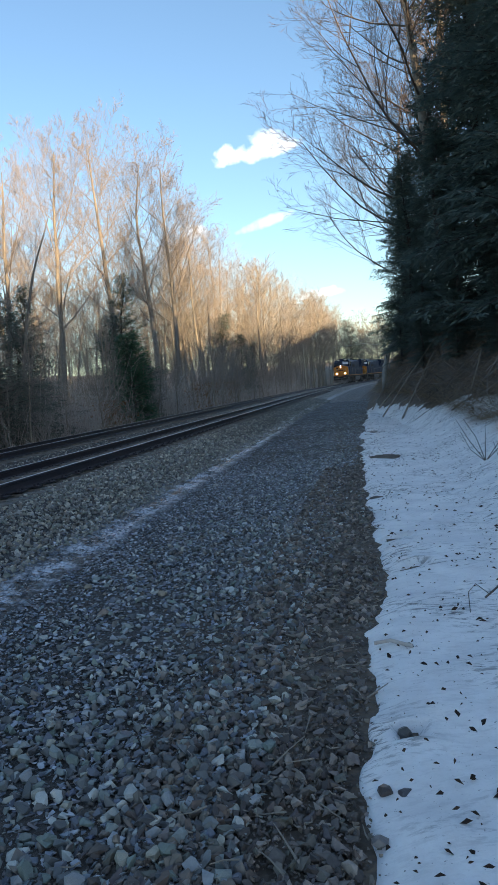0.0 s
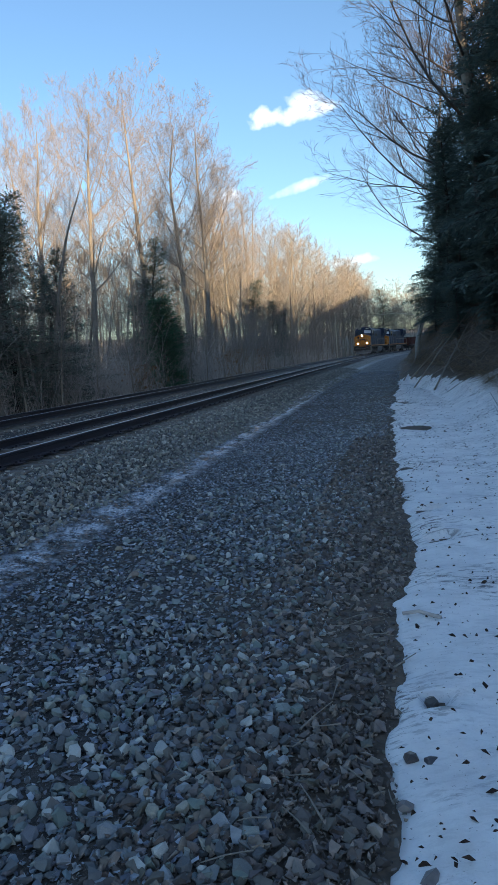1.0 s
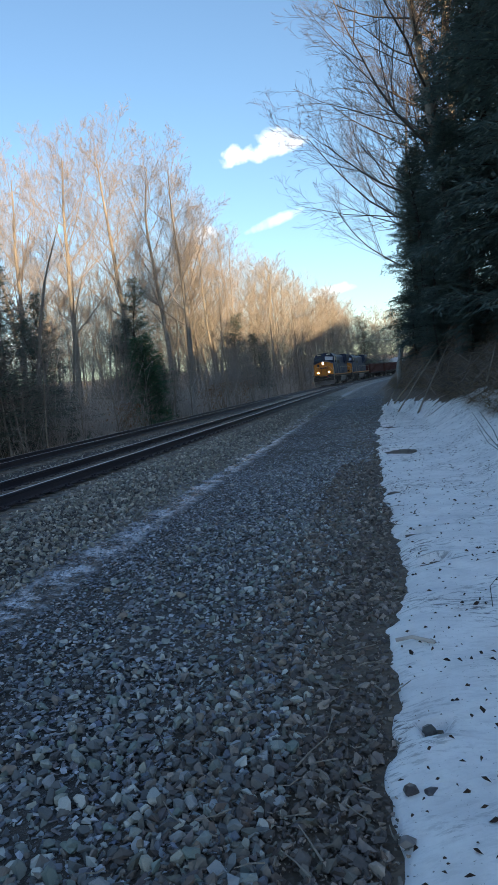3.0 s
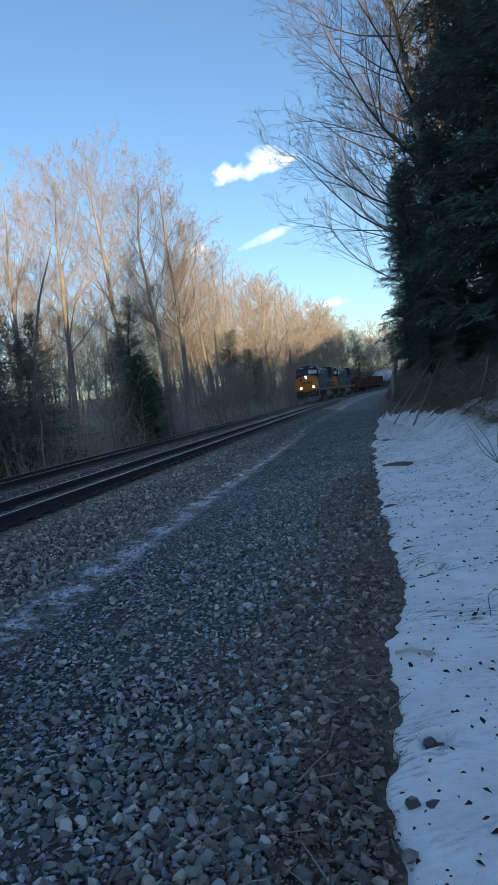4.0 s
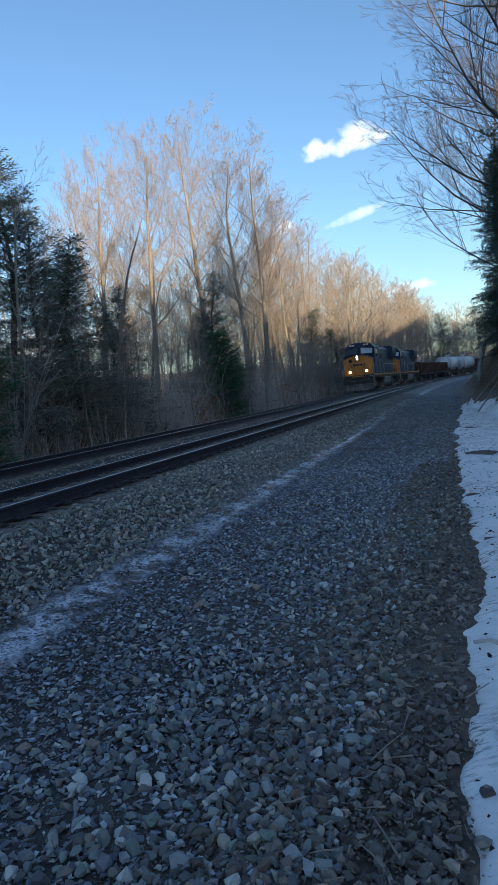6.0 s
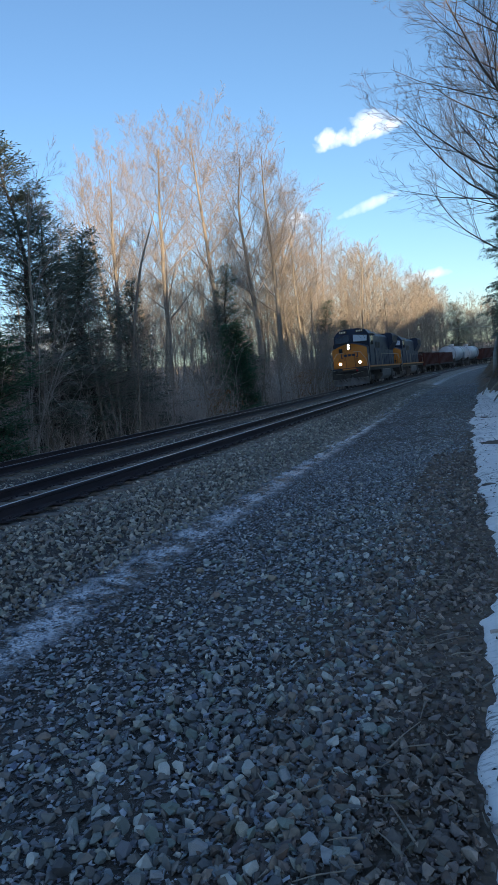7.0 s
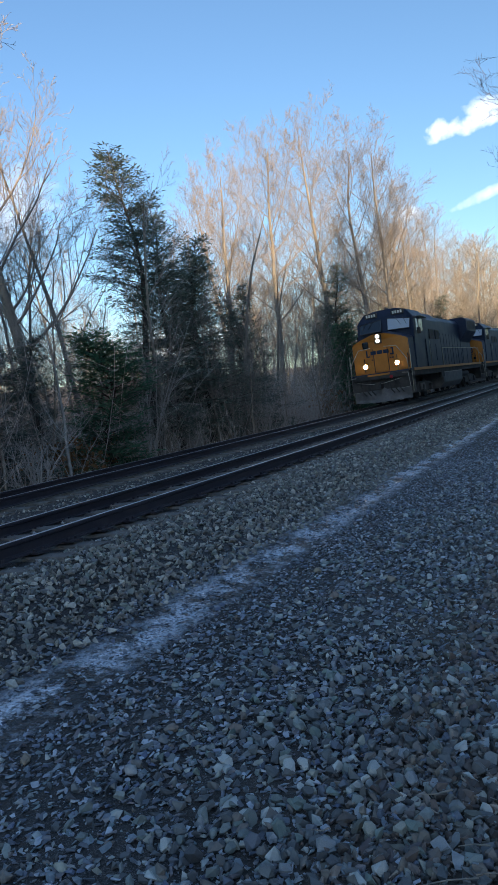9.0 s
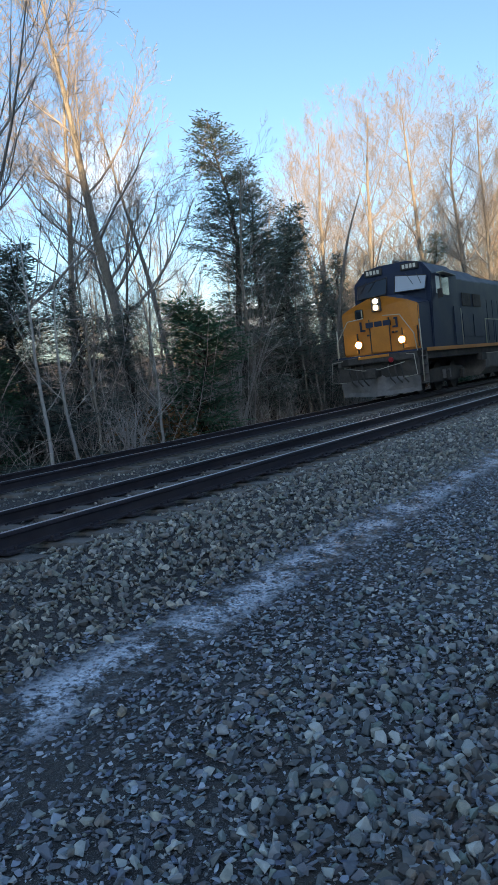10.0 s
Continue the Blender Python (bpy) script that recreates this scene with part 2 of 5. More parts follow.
M_BARK = bark("grey_brown_bark", (0.20, 0.17, 0.135), (0.44, 0.38, 0.30))
M_TWIG = bark("twig_bark", (0.27, 0.225, 0.195), (0.43, 0.37, 0.325))
M_BRUSH = bark("pale_brush_bark", (0.40, 0.35, 0.32), (0.60, 0.54, 0.49))
M_THICKET = Mat("pale_thicket_bark", 0.9)
M_THICKET.color(M_THICKET.ramp(M_THICKET.island(), (0, (0.34, 0.29, 0.25)), (0.5, (0.55, 0.48, 0.43)), (1, (0.70, 0.64, 0.58))))
M_THICKET = M_THICKET.m
M_SHRUB = bark("pale_shrub_bark", (0.48, 0.45, 0.41), (0.68, 0.64, 0.59))
M_BIRCH = bark("pale_birch_bark", (0.35, 0.33, 0.30), (0.62, 0.60, 0.56))
# darker copy of the twig bark, with the bank's shade put into the colour
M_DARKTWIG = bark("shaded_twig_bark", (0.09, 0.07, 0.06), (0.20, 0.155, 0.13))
M_DARKBARK = bark("dark_conifer_bark", (0.045, 0.036, 0.03), (0.11, 0.088, 0.07))


def needles(name, a, b, through=0.4):
    """Thin leaves: some of the light passes through them."""
    q = Mat(name, 0.6, 0, 0.3)
    c = q.ramp(q.island(), (0, a), (1, b))
    c = q.mix(q.ramp(q.random(), (0, (0, 0, 0)), (1, (0.4, 0.4, 0.4))), c, tuple(v * 0.8 for v in a) + (1,))
    q.color(c)
    tr, mx = q.node("ShaderNodeBsdfTranslucent"), q.node("ShaderNodeMixShader")
    q.link(c, tr.inputs[0])
    mx.inputs[0].default_value = through
    q.link(q.b.outputs[0], mx.inputs[1])
    q.link(tr.outputs[0], mx.inputs[2])
    q.link(mx.outputs[0], q.nt.nodes["Material Output"].inputs[0])
    return q.m


M_HEMLOCK = needles("hemlock_needles", (0.11, 0.155, 0.135), (0.20, 0.245, 0.20))
M_SPRUCE = needles("spruce_needles", (0.15, 0.20, 0.165), (0.26, 0.295, 0.22))
M_PINE = needles("young_pine_needles", (0.09, 0.20, 0.12), (0.15, 0.28, 0.16))
M_GRASS = needles("dead_grass", (0.24, 0.17, 0.10), (0.48, 0.36, 0.22))
M_DEADGRASS = needles("matted_bank_grass", (0.22, 0.16, 0.10), (0.52, 0.41, 0.28))
M_LEAF = needles("fallen_leaves", (0.03, 0.02, 0.016), (0.10, 0.06, 0.04))
M_BEECH = needles("dry_beech_leaves", (0.26, 0.13, 0.06), (0.38, 0.24, 0.12))

M_BLUE = stained("dark_blue_enamel", (0.026, 0.038, 0.072, 1), (0.036, 0.050, 0.090, 1), 0.5, 0, 1.2, 0.05, 0.22, dirt=(0.045, 0.045, 0.05, 1), amount=0.3)
M_YELLOW = stained("yellow_enamel", (0.60, 0.215, 0.022, 1), (0.66, 0.25, 0.03, 1), 0.45, 0, 1.5, 0.05, 0.5, dirt=(0.16, 0.09, 0.04, 1), amount=0.3)
M_BLACK = stained("grimy_black_steel", (0.04, 0.038, 0.037, 1), (0.075, 0.068, 0.062, 1), 0.75, 0.0, 3, 0.2, dirt=(0.16, 0.14, 0.12, 1), amount=0.6)
M_GREYSTEEL = stained("dusty_grey_steel", (0.18, 0.17, 0.165, 1), (0.27, 0.255, 0.24, 1), 0.7, 0.0, 3, 0.2, dirt=(0.05, 0.045, 0.04, 1), amount=0.5)
M_RAILING = stained("pale_handrail", (0.45, 0.42, 0.33, 1), (0.55, 0.52, 0.42, 1), 0.5, 0, 6, 0.05)
M_RUSTRED = stained("oxide_red_steel", (0.085, 0.028, 0.022, 1), (0.12, 0.04, 0.03, 1), 0.75, 0, 2, 0.2, dirt=(0.04, 0.025, 0.02, 1), amount=0.6)
M_WHITE = stained("white_tank_paint", (0.62, 0.63, 0.65, 1), (0.72, 0.73, 0.74, 1), 0.45, 0, 1.5, 0.05, 0.5, dirt=(0.2, 0.18, 0.15, 1), amount=0.4)
M_RED = stained("red_lamp_housing", (0.35, 0.02, 0.03, 1), (0.45, 0.03, 0.04, 1), 0.4, 0, 6, 0.02)
M_GLASS = Mat("cab_glass", 0.06, 0, 0.8).color((0.02, 0.025, 0.03, 1)).m
M_PLATE = Mat("number_glyph", 0.6).color((0.75, 0.72, 0.6, 1)).m
M_LAMP = Mat("headlight_glow").color((1, 0.9, 0.75, 1)).glow((1.0, 0.78, 0.52, 1), 14).m


# ---- the line of the track ----
LINE_DS = 0.5
_s = np.arange(-60, 330, LINE_DS)
_sc = np.clip(_s, -25, 240)
_th = 0.1883 - 0.000692 * _sc + 1.0966e-5 * _sc ** 2
_p = np.cumsum(np.c_[np.sin(_th), np.cos(_th)] * LINE_DS, 0)
_p += np.array([-4.903, 8.0]) - _p[np.argmin(abs(_s))]
SPACING, GAUGE, RAIL_Z, BANK = 4.14, 1.505, 0.51, -0.03


def line(s, d):
    """x and y at s metres along the near track's centre line and d metres off it, away from the road; arrays or numbers."""
    th = np.interp(s, _s, _th)
    return np.interp(s, _s, _p[:, 0]) - np.cos(th) * d, np.interp(s, _s, _p[:, 1]) + np.sin(th) * d


def heading(s):
    return float(np.interp(s, _s, _th))


def to_line(x, y):
    """s and d of places given as arrays."""
    x, y = np.ravel(x), np.ravel(y)
    S, D = np.empty(len(x)), np.empty(len(x))
    for i in range(0, len(x), 4000):
        dx, dy = x[i:i + 4000, None] - _p[None, :, 0], y[i:i + 4000, None] - _p[None, :, 1]
        j = np.argmin(dx * dx + dy * dy, 1)
        k = np.arange(len(j))
        t = _th[j]
        S[i:i + 4000] = _s[j]
        D[i:i + 4000] = -np.cos(t) * dx[k, j] + np.sin(t) * dy[k, j]
        far = (j == 0) | (j == len(_s) - 1)
        D[i:i + 4000] = np.where(far, D[i:i + 4000], np.hypot(dx[k, j], dy[k, j]) * np.sign(D[i:i + 4000]))
    return S, D


PROFILE = [(-7.0, -0.04), (-6.2, -0.02), (-5.5, 0.03), (-4.4, 0.02), (-3.2, -0.02), (-2.7, 0.05), (-1.65, 0.27), (-1.3, 0.295), (5.6, 0.295), (5.95, 0.26),
           (7.0, -0.05), (8.5, -0.25), (14, -0.1), (30, 1.0), (60, 5.5), (110, 11), (400, 18)]
_pd, _pz = np.array([a for a, b in PROFILE]), np.array([b for a, b in PROFILE])


def height(d, s):
    """The ground's height across the line: road, ballast and forest floor, and the bank, which steepens and nears the
    line along it, then climbs into an unseen ridge.
    """
    flat = np.interp(d, _pd, _pz)
    toe = np.interp(s, [-10, 4, 14, 28, 60], [-7.3, -7.2, -7.1, -5.7, -5.4])
    steep = np.interp(s, [-10, 5, 12, 22, 40], [0.32, 0.36, 0.55, 1.15, 1.2])
    u = np.clip(toe - d, 0, None)
    # the long 0.43 slope is an unseen ridge, sized to shade the lower woods
    bank = steep * np.minimum(u, 2.4) ** 1.15 * 0.9 + 0.43 * np.clip(u - 2.4, 0, 95)
    return flat + bank


def wave(x, y, f=1.0):
    """A smooth, irregular swell between about -1 and 1."""
    return (np.sin(x * 1.3 * f + 2 * np.sin(y * 0.7 * f)) + np.sin(y * 1.9 * f + 1.7 * np.sin(x * 0.9 * f + 1)) + np.sin((x + y) * 2.9 * f + 0.6)) / 3


def ground_z(x, y):
    s, d = to_line(x, y)
    rough = np.clip((np.abs(d - 2.1) - 7.5) / 6, 0, 1)
    return height(d, s) + wave(np.ravel(x), np.ravel(y), 0.6) * (0.01 + 0.18 * rough)


# ---- mesh helpers ----
def mesh_of(name, verts, faces, mats=(), uvs=None, smooth=False):
    me = bpy.data.meshes.new(name)
    me.from_pydata(verts if isinstance(verts, list) else verts.tolist(), [], faces if isinstance(faces, list) else faces.tolist())
    for m in mats:
        me.materials.append(m)
    if uvs is not None:
        layer = me.uv_layers.new(name="line")
        idx = np.empty(len(me.loops), dtype=np.int32)
        me.loops.foreach_get("vertex_index", idx)
        layer.data.foreach_set("uv", np.asarray(uvs, dtype=np.float32)[idx].ravel())
    if smooth:
        me.polygons.foreach_set("use_smooth", [True] * len(me.polygons))
    me.update()
    return me


def put(ob, parent):
    if parent is not None:
        ob.parent = parent
    return ob


def part(name, bm, material, parent=None, label="", smooth=False):
    """Links a bmesh as one mesh object under a thing or a part."""
    me = bpy.data.meshes.new(name)
    bm.normal_update()
    bm.to_mesh(me)
    bm.free()
    me.materials.append(material)
    if smooth:
        me.polygons.foreach_set("use_smooth", [True] * len(me.polygons))
    ob = put(new(name, me), parent)
    if label:
        tagged(ob, label)
    return ob


def box(x0, x1, y0, y1, z0, z1, bevel=0.0, bm=None):
    bm2 = bmesh.new()
    bmesh.ops.create_cube(bm2, size=1)
    for v in bm2.verts:
        v.co = ((x0 + x1) / 2 + v.co.x * (x1 - x0), (y0 + y1) / 2 + v.co.y * (y1 - y0), (z0 + z1) / 2 + v.co.z * (z1 - z0))
    if bevel:
        bmesh.ops.bevel(bm2, geom=bm2.edges[:], offset=bevel, segments=2, affect="EDGES", profile=0.6)
    return join(bm, bm2)


def join(bm, bm2):
    if bm is None:
        return bm2
    me = bpy.data.meshes.new("joined")
    bm2.to_mesh(me)
    bm2.free()
    bm.from_mesh(me)
    bpy.data.meshes.remove(me)
    return bm


def prism(outline, axis, a, b, bevel=0.0, bm=None):
    """An outline of (u, v) pairs drawn out along an axis from a to b. x: (y, z), y: (x, z), z: (x, y)."""
    bm2 = bmesh.new()
    place = {"x": lambda u, v, w: (w, u, v), "y": lambda u, v, w: (u, w, v), "z": lambda u, v, w: (u, v, w)}[axis]
    lo = [bm2.verts.new(place(u, v, a)) for u, v in outline]
    hi = [bm2.verts.new(place(u, v, b)) for u, v in outline]
    n = len(outline)
    bm2.faces.new(lo)
    bm2.faces.new(hi[::-1])
    for i in range(n):
        bm2.faces.new((lo[i], hi[i], hi[(i + 1) % n], lo[(i + 1) % n]))
    bmesh.ops.recalc_face_normals(bm2, faces=bm2.faces[:])
    if bevel:
        bmesh.ops.bevel(bm2, geom=bm2.edges[:], offset=bevel, segments=2, affect="EDGES")
    return join(bm, bm2)


def disc(center, axis, r, depth, seg=20, bm=None, r2=None):
    bm2 = bmesh.new()
    bmesh.ops.create_cone(bm2, cap_ends=True, segments=seg, radius1=r, radius2=r if r2 is None else r2, depth=depth)
    turn = {"x": Matrix.Rotation(radians(90), 4, "Y"), "y": Matrix.Rotation(radians(90), 4, "X"), "z": Matrix.Identity(4)}[axis]
    bmesh.ops.transform(bm2, matrix=Matrix.Translation(center) @ turn, verts=bm2.verts[:])
    return join(bm, bm2)


def rod(points, r, seg=6, bm=None):
    """A round bar through points."""
    bm2 = bmesh.new()
    pts = [Vector(p) for p in points]
    rings = []
    for i, p in enumerate(pts):
        t = (pts[min(i + 1, len(pts) - 1)] - pts[max(i - 1, 0)]).normalized()
        a = t.orthogonal().normalized()
        b = t.cross(a)
        if rings:
            prev = rings[-1][1]
            a = (prev - t * prev.dot(t)).normalized()
            b = t.cross(a)
        rings.append(([bm2.verts.new(p + (a * math.cos(2 * math.pi * k / seg) + b * math.sin(2 * math.pi * k / seg)) * r) for k in range(seg)], a))
    for (u, _), (v, _) in zip(rings, rings[1:]):
        for k in range(seg):
            bm2.faces.new((u[k], u[(k + 1) % seg], v[(k + 1) % seg], v[k]))
    bm2.faces.new(rings[0][0][::-1])
    bm2.faces.new(rings[-1][0])
    return join(bm, bm2)


class Tubes:
    """Gathers tapered tubes into one mesh."""

    def __init__(self):
        self.v, self.f = [], []

    def add(self, pts, radii, sides):
        n0 = len(self.v)
        for i, p in enumerate(pts):
            t = (pts[min(i + 1, len(pts) - 1)] - pts[max(i - 1, 0)])
            t = t / (np.linalg.norm(t) + 1e-9)
            a = np.cross(t, (0.31, 0.87, 0.38))
            a = a / (np.linalg.norm(a) + 1e-9)
            b = np.cross(t, a)
            for k in range(sides):
                an = 2 * math.pi * k / sides
                self.v.append(tuple(p + (a * math.cos(an) + b * math.sin(an)) * radii[i]))
        for i in range(len(pts) - 1):
            for k in range(sides):
                u, w = n0 + i * sides + k, n0 + i * sides + (k + 1) % sides
                self.f.append((u, w, w + sides, u + sides))

    def strip(self, p, q, r, turn):
        """A twig's tip: one tapered sliver."""
        t = q - p
        a = np.cross(t, turn)
        a = a / (np.linalg.norm(a) + 1e-9) * r
        n0 = len(self.v)
        self.v += [tuple(p - a), tuple(p + a), tuple(q + a * 0.5), tuple(q - a * 0.5)]
        self.f.append((n0, n0 + 1, n0 + 2, n0 + 3))

    def mesh(self, name, mat, smooth=True):
        return mesh_of(name, self.v, self.f, [mat], smooth=smooth)


# ---- ground ----
def build_ground():
    ss = np.concatenate([np.arange(-25, 30, 0.5), np.arange(30, 120, 1.0), np.arange(120, 262, 2.0)])
    dd = np.concatenate([np.arange(-30, -10, 1.0), np.arange(-10, -2.0, 0.2), np.arange(-2.0, -1.0, 0.175), np.arange(-1.0, 5.3, 0.7), np.arange(5.3, 9, 0.2), np.arange(9, 41, 1.0)])
    S, D = np.meshgrid(ss, dd, indexing="ij")
    x, y = line(S.ravel(), D.ravel())
    z = height(D.ravel(), S.ravel())
    rough = np.clip((np.abs(D.ravel() - 2.1) - 7.5) / 6, 0, 1)
    z = z + wave(x, y, 0.6) * (0.01 + 0.18 * rough) + wave(x, y, 3.1) * 0.012
    n, m = S.shape
    i = np.arange((n - 1) * m).reshape(n - 1, m)[:, :-1].ravel()
    faces = np.c_[i, i + m, i + m + 1, i + 1].tolist()
    verts = np.c_[x, y, z].tolist()
    uv = np.c_[S.ravel(), D.ravel()].tolist()
    # the far land around, a little lower where it runs under the strip
    gx = np.concatenate([-np.geomspace(1500, 130, 12), np.arange(-120, 181, 10), np.geomspace(190, 1500, 12)])
    gy = np.concatenate([-np.geomspace(1500, 110, 12), np.arange(-100, 301, 10), np.geomspace(310, 1500, 12)])
    X, Y = np.meshgrid(gx, gy, indexing="ij")
    s2, d2 = to_line(X, Y)
    inside = (d2 > -32) & (d2 < 42) & (s2 > -26) & (s2 < 263)
    z2 = height(d2, s2) + wave(X.ravel(), Y.ravel(), 0.05) * np.clip((np.abs(d2) - 40) / 60, 0, 1) - np.where(inside, 1.0, 0.12)
    z2 = np.where(inside, np.minimum(z2, -0.9), z2)
    n0 = len(verts)
    n, m = X.shape
    i = n0 + np.arange((n - 1) * m).reshape(n - 1, m)[:, :-1].ravel()
    faces += np.c_[i, i + m, i + m + 1, i + 1].tolist()
    verts += np.c_[X.ravel(), Y.ravel(), z2].tolist()
    uv += np.c_[s2, d2].tolist()
    ob = new("ground", mesh_of("ground", verts, faces, [M_GROUND], uv, True))
    return tagged(ob, "gravel service road, ballast bed and leaf-strewn forest floor", "ground", kind="structure")


build_ground()


# ---- rails and ties ----
def rail_profile():
    """Half outline of a flat-bottomed rail, 0.17 m high, its head at height 0."""
    half = [(0.0, 0.0), (0.030, 0.0), (0.036, -0.008), (0.036, -0.035), (0.010, -0.050), (0.009, -0.135), (0.030, -0.150), (0.072, -0.158), (0.072, -0.170), (0.0, -0.170)]
    return half + [(-u, v) for u, v in half[-2:0:-1]]


def build_rail(offset, z):
    prof = rail_profile()
    ss = np.concatenate([np.arange(-22, 60, 1.0), np.arange(60, 255, 2.5)])
    n = len(prof)
    verts = []
    for u, v in prof:
        x, y = line(ss, offset + u)
        verts.append(np.c_[x, y, np.full(len(ss), z + v)])
    verts = np.stack(verts, 1).reshape(-1, 3)
    faces, mats = [], []
    for i in range(len(ss) - 1):
        for k in range(n):
            faces.append((i * n + k, i * n + (k + 1) % n, (i + 1) * n + (k + 1) % n, (i + 1) * n + k))
            mats.append(1 if k in (0, n - 1) else 0)
    me = mesh_of("rail", verts, faces, [M_RAIL, M_RAIL_TOP])
    me.polygons.foreach_set("material_index", mats)
    return tagged(new("rail", me), "long steel rail with polished head on wooden ties", "rail", "track rails", "structure")


TRACKS = (0.08, SPACING)
for c in TRACKS:
    for side in (-GAUGE / 2, GAUGE / 2):
        build_rail(c + side, RAIL_Z + BANK * side)


def build_tie_mesh():
    bm = box(-0.11, 0.11, -1.3, 1.3, -0.17, 0.0, 0.012)
    rng = random.Random(3)
    for v in bm.verts:
        v.co += Vector((rng.uniform(-0.006, 0.006), rng.uniform(-0.02, 0.02), rng.uniform(-0.006, 0.004)))
    me = bpy.data.meshes.new("tie")
    bm.to_mesh(me)
    bm.free()
    me.materials.append(M_TIE)
    return me


def build_ties():
    rng = random.Random(5)
    me = build_tie_mesh()
    bm = box(-0.09, 0.09, -0.17, 0.17, 0.0, 0.02)
    for sx in (-0.06, 0.06):
        for sy in (-0.1, 0.1):
            box(sx - 0.012, sx + 0.012, sy - 0.014, sy + 0.014, 0.02, 0.05, 0, bm)
    plate = bpy.data.meshes.new("tie_plate")
    bm.to_mesh(plate)
    bm.free()
    plate.materials.append(M_RAIL)
    for c in TRACKS:
        bed = tagged(new("tie_row"), "row of weathered wooden ties under the rails", "railroad ties", "tie rows", "structure")
        s = -10.0
        n = 0
        while s < (75 if c < 1 else 60):
            x, y = line(s, c + rng.uniform(-0.05, 0.05))
            m = pose(x, y, RAIL_Z - 0.178, 0, 0, math.degrees(-heading(s))) @ pose(0, 0, 0, rng.uniform(-0.4, 0.4), 0, 90 + rng.uniform(-1.5, 1.5))
            o = put(new("tie", me), bed)
            o.matrix_basis = m
            if s < 22 and c < 1:
                for side in (-GAUGE / 2, GAUGE / 2):
                    px, py = line(s, c + side)
                    q = put(new("tie_plate", plate), bed)
                    q.matrix_basis = pose(px, py, RAIL_Z - 0.180 + BANK * side, 0, 0, math.degrees(-heading(s)) + 90)
            s += 0.53 + rng.uniform(-0.03, 0.03)
            n += 1


build_ties()

# ---- snow in the ditch ----
def ragged_line(s, step, seed):
    """An uneven run of values between -1 and 1 along s, one every step."""
    knots = np.arange(-14, 45, step)
    return np.interp(s, knots, np.random.RandomState(seed).uniform(-1, 1, len(knots)))


def snow_edge(s):
    return (np.interp(s, [-12, -4.5, -3.5, -2.5, -1.5, 0.5, 4.5, 10, 21, 40], [-6.2, -6.10, -6.08, -6.08, -6.16, -6.1, -5.9, -5.72, -5.71, -5.69])
            + 0.045 * ragged_line(s, 1.3, 1) + 0.055 * ragged_line(s, 0.45, 2) + 0.04 * ragged_line(s, 0.17, 3) + 0.018 * ragged_line(s, 0.06, 4))


def build_snow():
    ss = np.concatenate([np.arange(-8, 2, 0.035), np.arange(2, 27, 0.08)])
    t = np.concatenate([[0, 0.004, 0.01, 0.02, 0.035, 0.055], np.linspace(0.08, 1, 48)])
    S, K = np.meshgrid(ss, t, indexing="ij")
    e = snow_edge(S)
    far = -9.9 + np.interp(S, [-12, 2, 10, 16, 24, 30], [-1.5, -1.3, 0.6, 2.2, 3.5, 4.1]) + 0.10 * ragged_line(S, 0.9, 7) + 0.06 * ragged_line(S, 0.3, 8)
    far = np.minimum(far, e - 0.05)
    D = e + (far - e) * K
    x, y = line(S.ravel(), D.ravel())
    edge = np.clip(np.minimum(K * 22, (1 - K) * 6).ravel(), 0, 1)
    thick = 0.075 * np.sqrt(edge) * (1 + 0.3 * wave(x, y, 3.3)) + 0.012 * wave(x, y, 9) * edge
    # bare patches where stones and water show through
    hole = np.zeros(len(x))
    for hs, hd, hr in ((7.5, -6.25, 0.36), (2.6, -6.15, 0.14), (0.1, -6.30, 0.10), (-1.0, -6.42, 0.07), (14, -6.0, 0.3), (-3.75, -6.30, 0.035), (-4.3, -6.33, 0.03)):
        hole = np.maximum(hole, 1 - np.hypot((S.ravel() - hs) * 0.6, D.ravel() - hd) / hr)
    bare = np.clip((K.ravel() - 0.45) * 1.5, 0, 1) + 0.75 * wave(x, y, 2.3) * np.clip(K.ravel() * 2, 0, 1) + 0.45 * wave(x + 3, y, 6.1)
    thick = np.where((hole > 0) | (bare > 0.95), -0.04, thick)
    z = ground_z(x, y) + thick - 0.012 + wave(x, y, 3.1) * 0.012
    n, m = S.shape
    i = np.arange((n - 1) * m).reshape(n - 1, m)[:, :-1].ravel()
    me = mesh_of("snow", np.c_[x, y, z], np.c_[i, i + m, i + m + 1, i + 1], [M_SNOW], smooth=True)
    return tagged(new("snow", me), "old crusted snow lying in the ditch and on the bank", "snow", kind="structure")


build_snow()


# ---- bare trees ----
def unit(v):
    return v / (np.linalg.norm(v) + 1e-9)


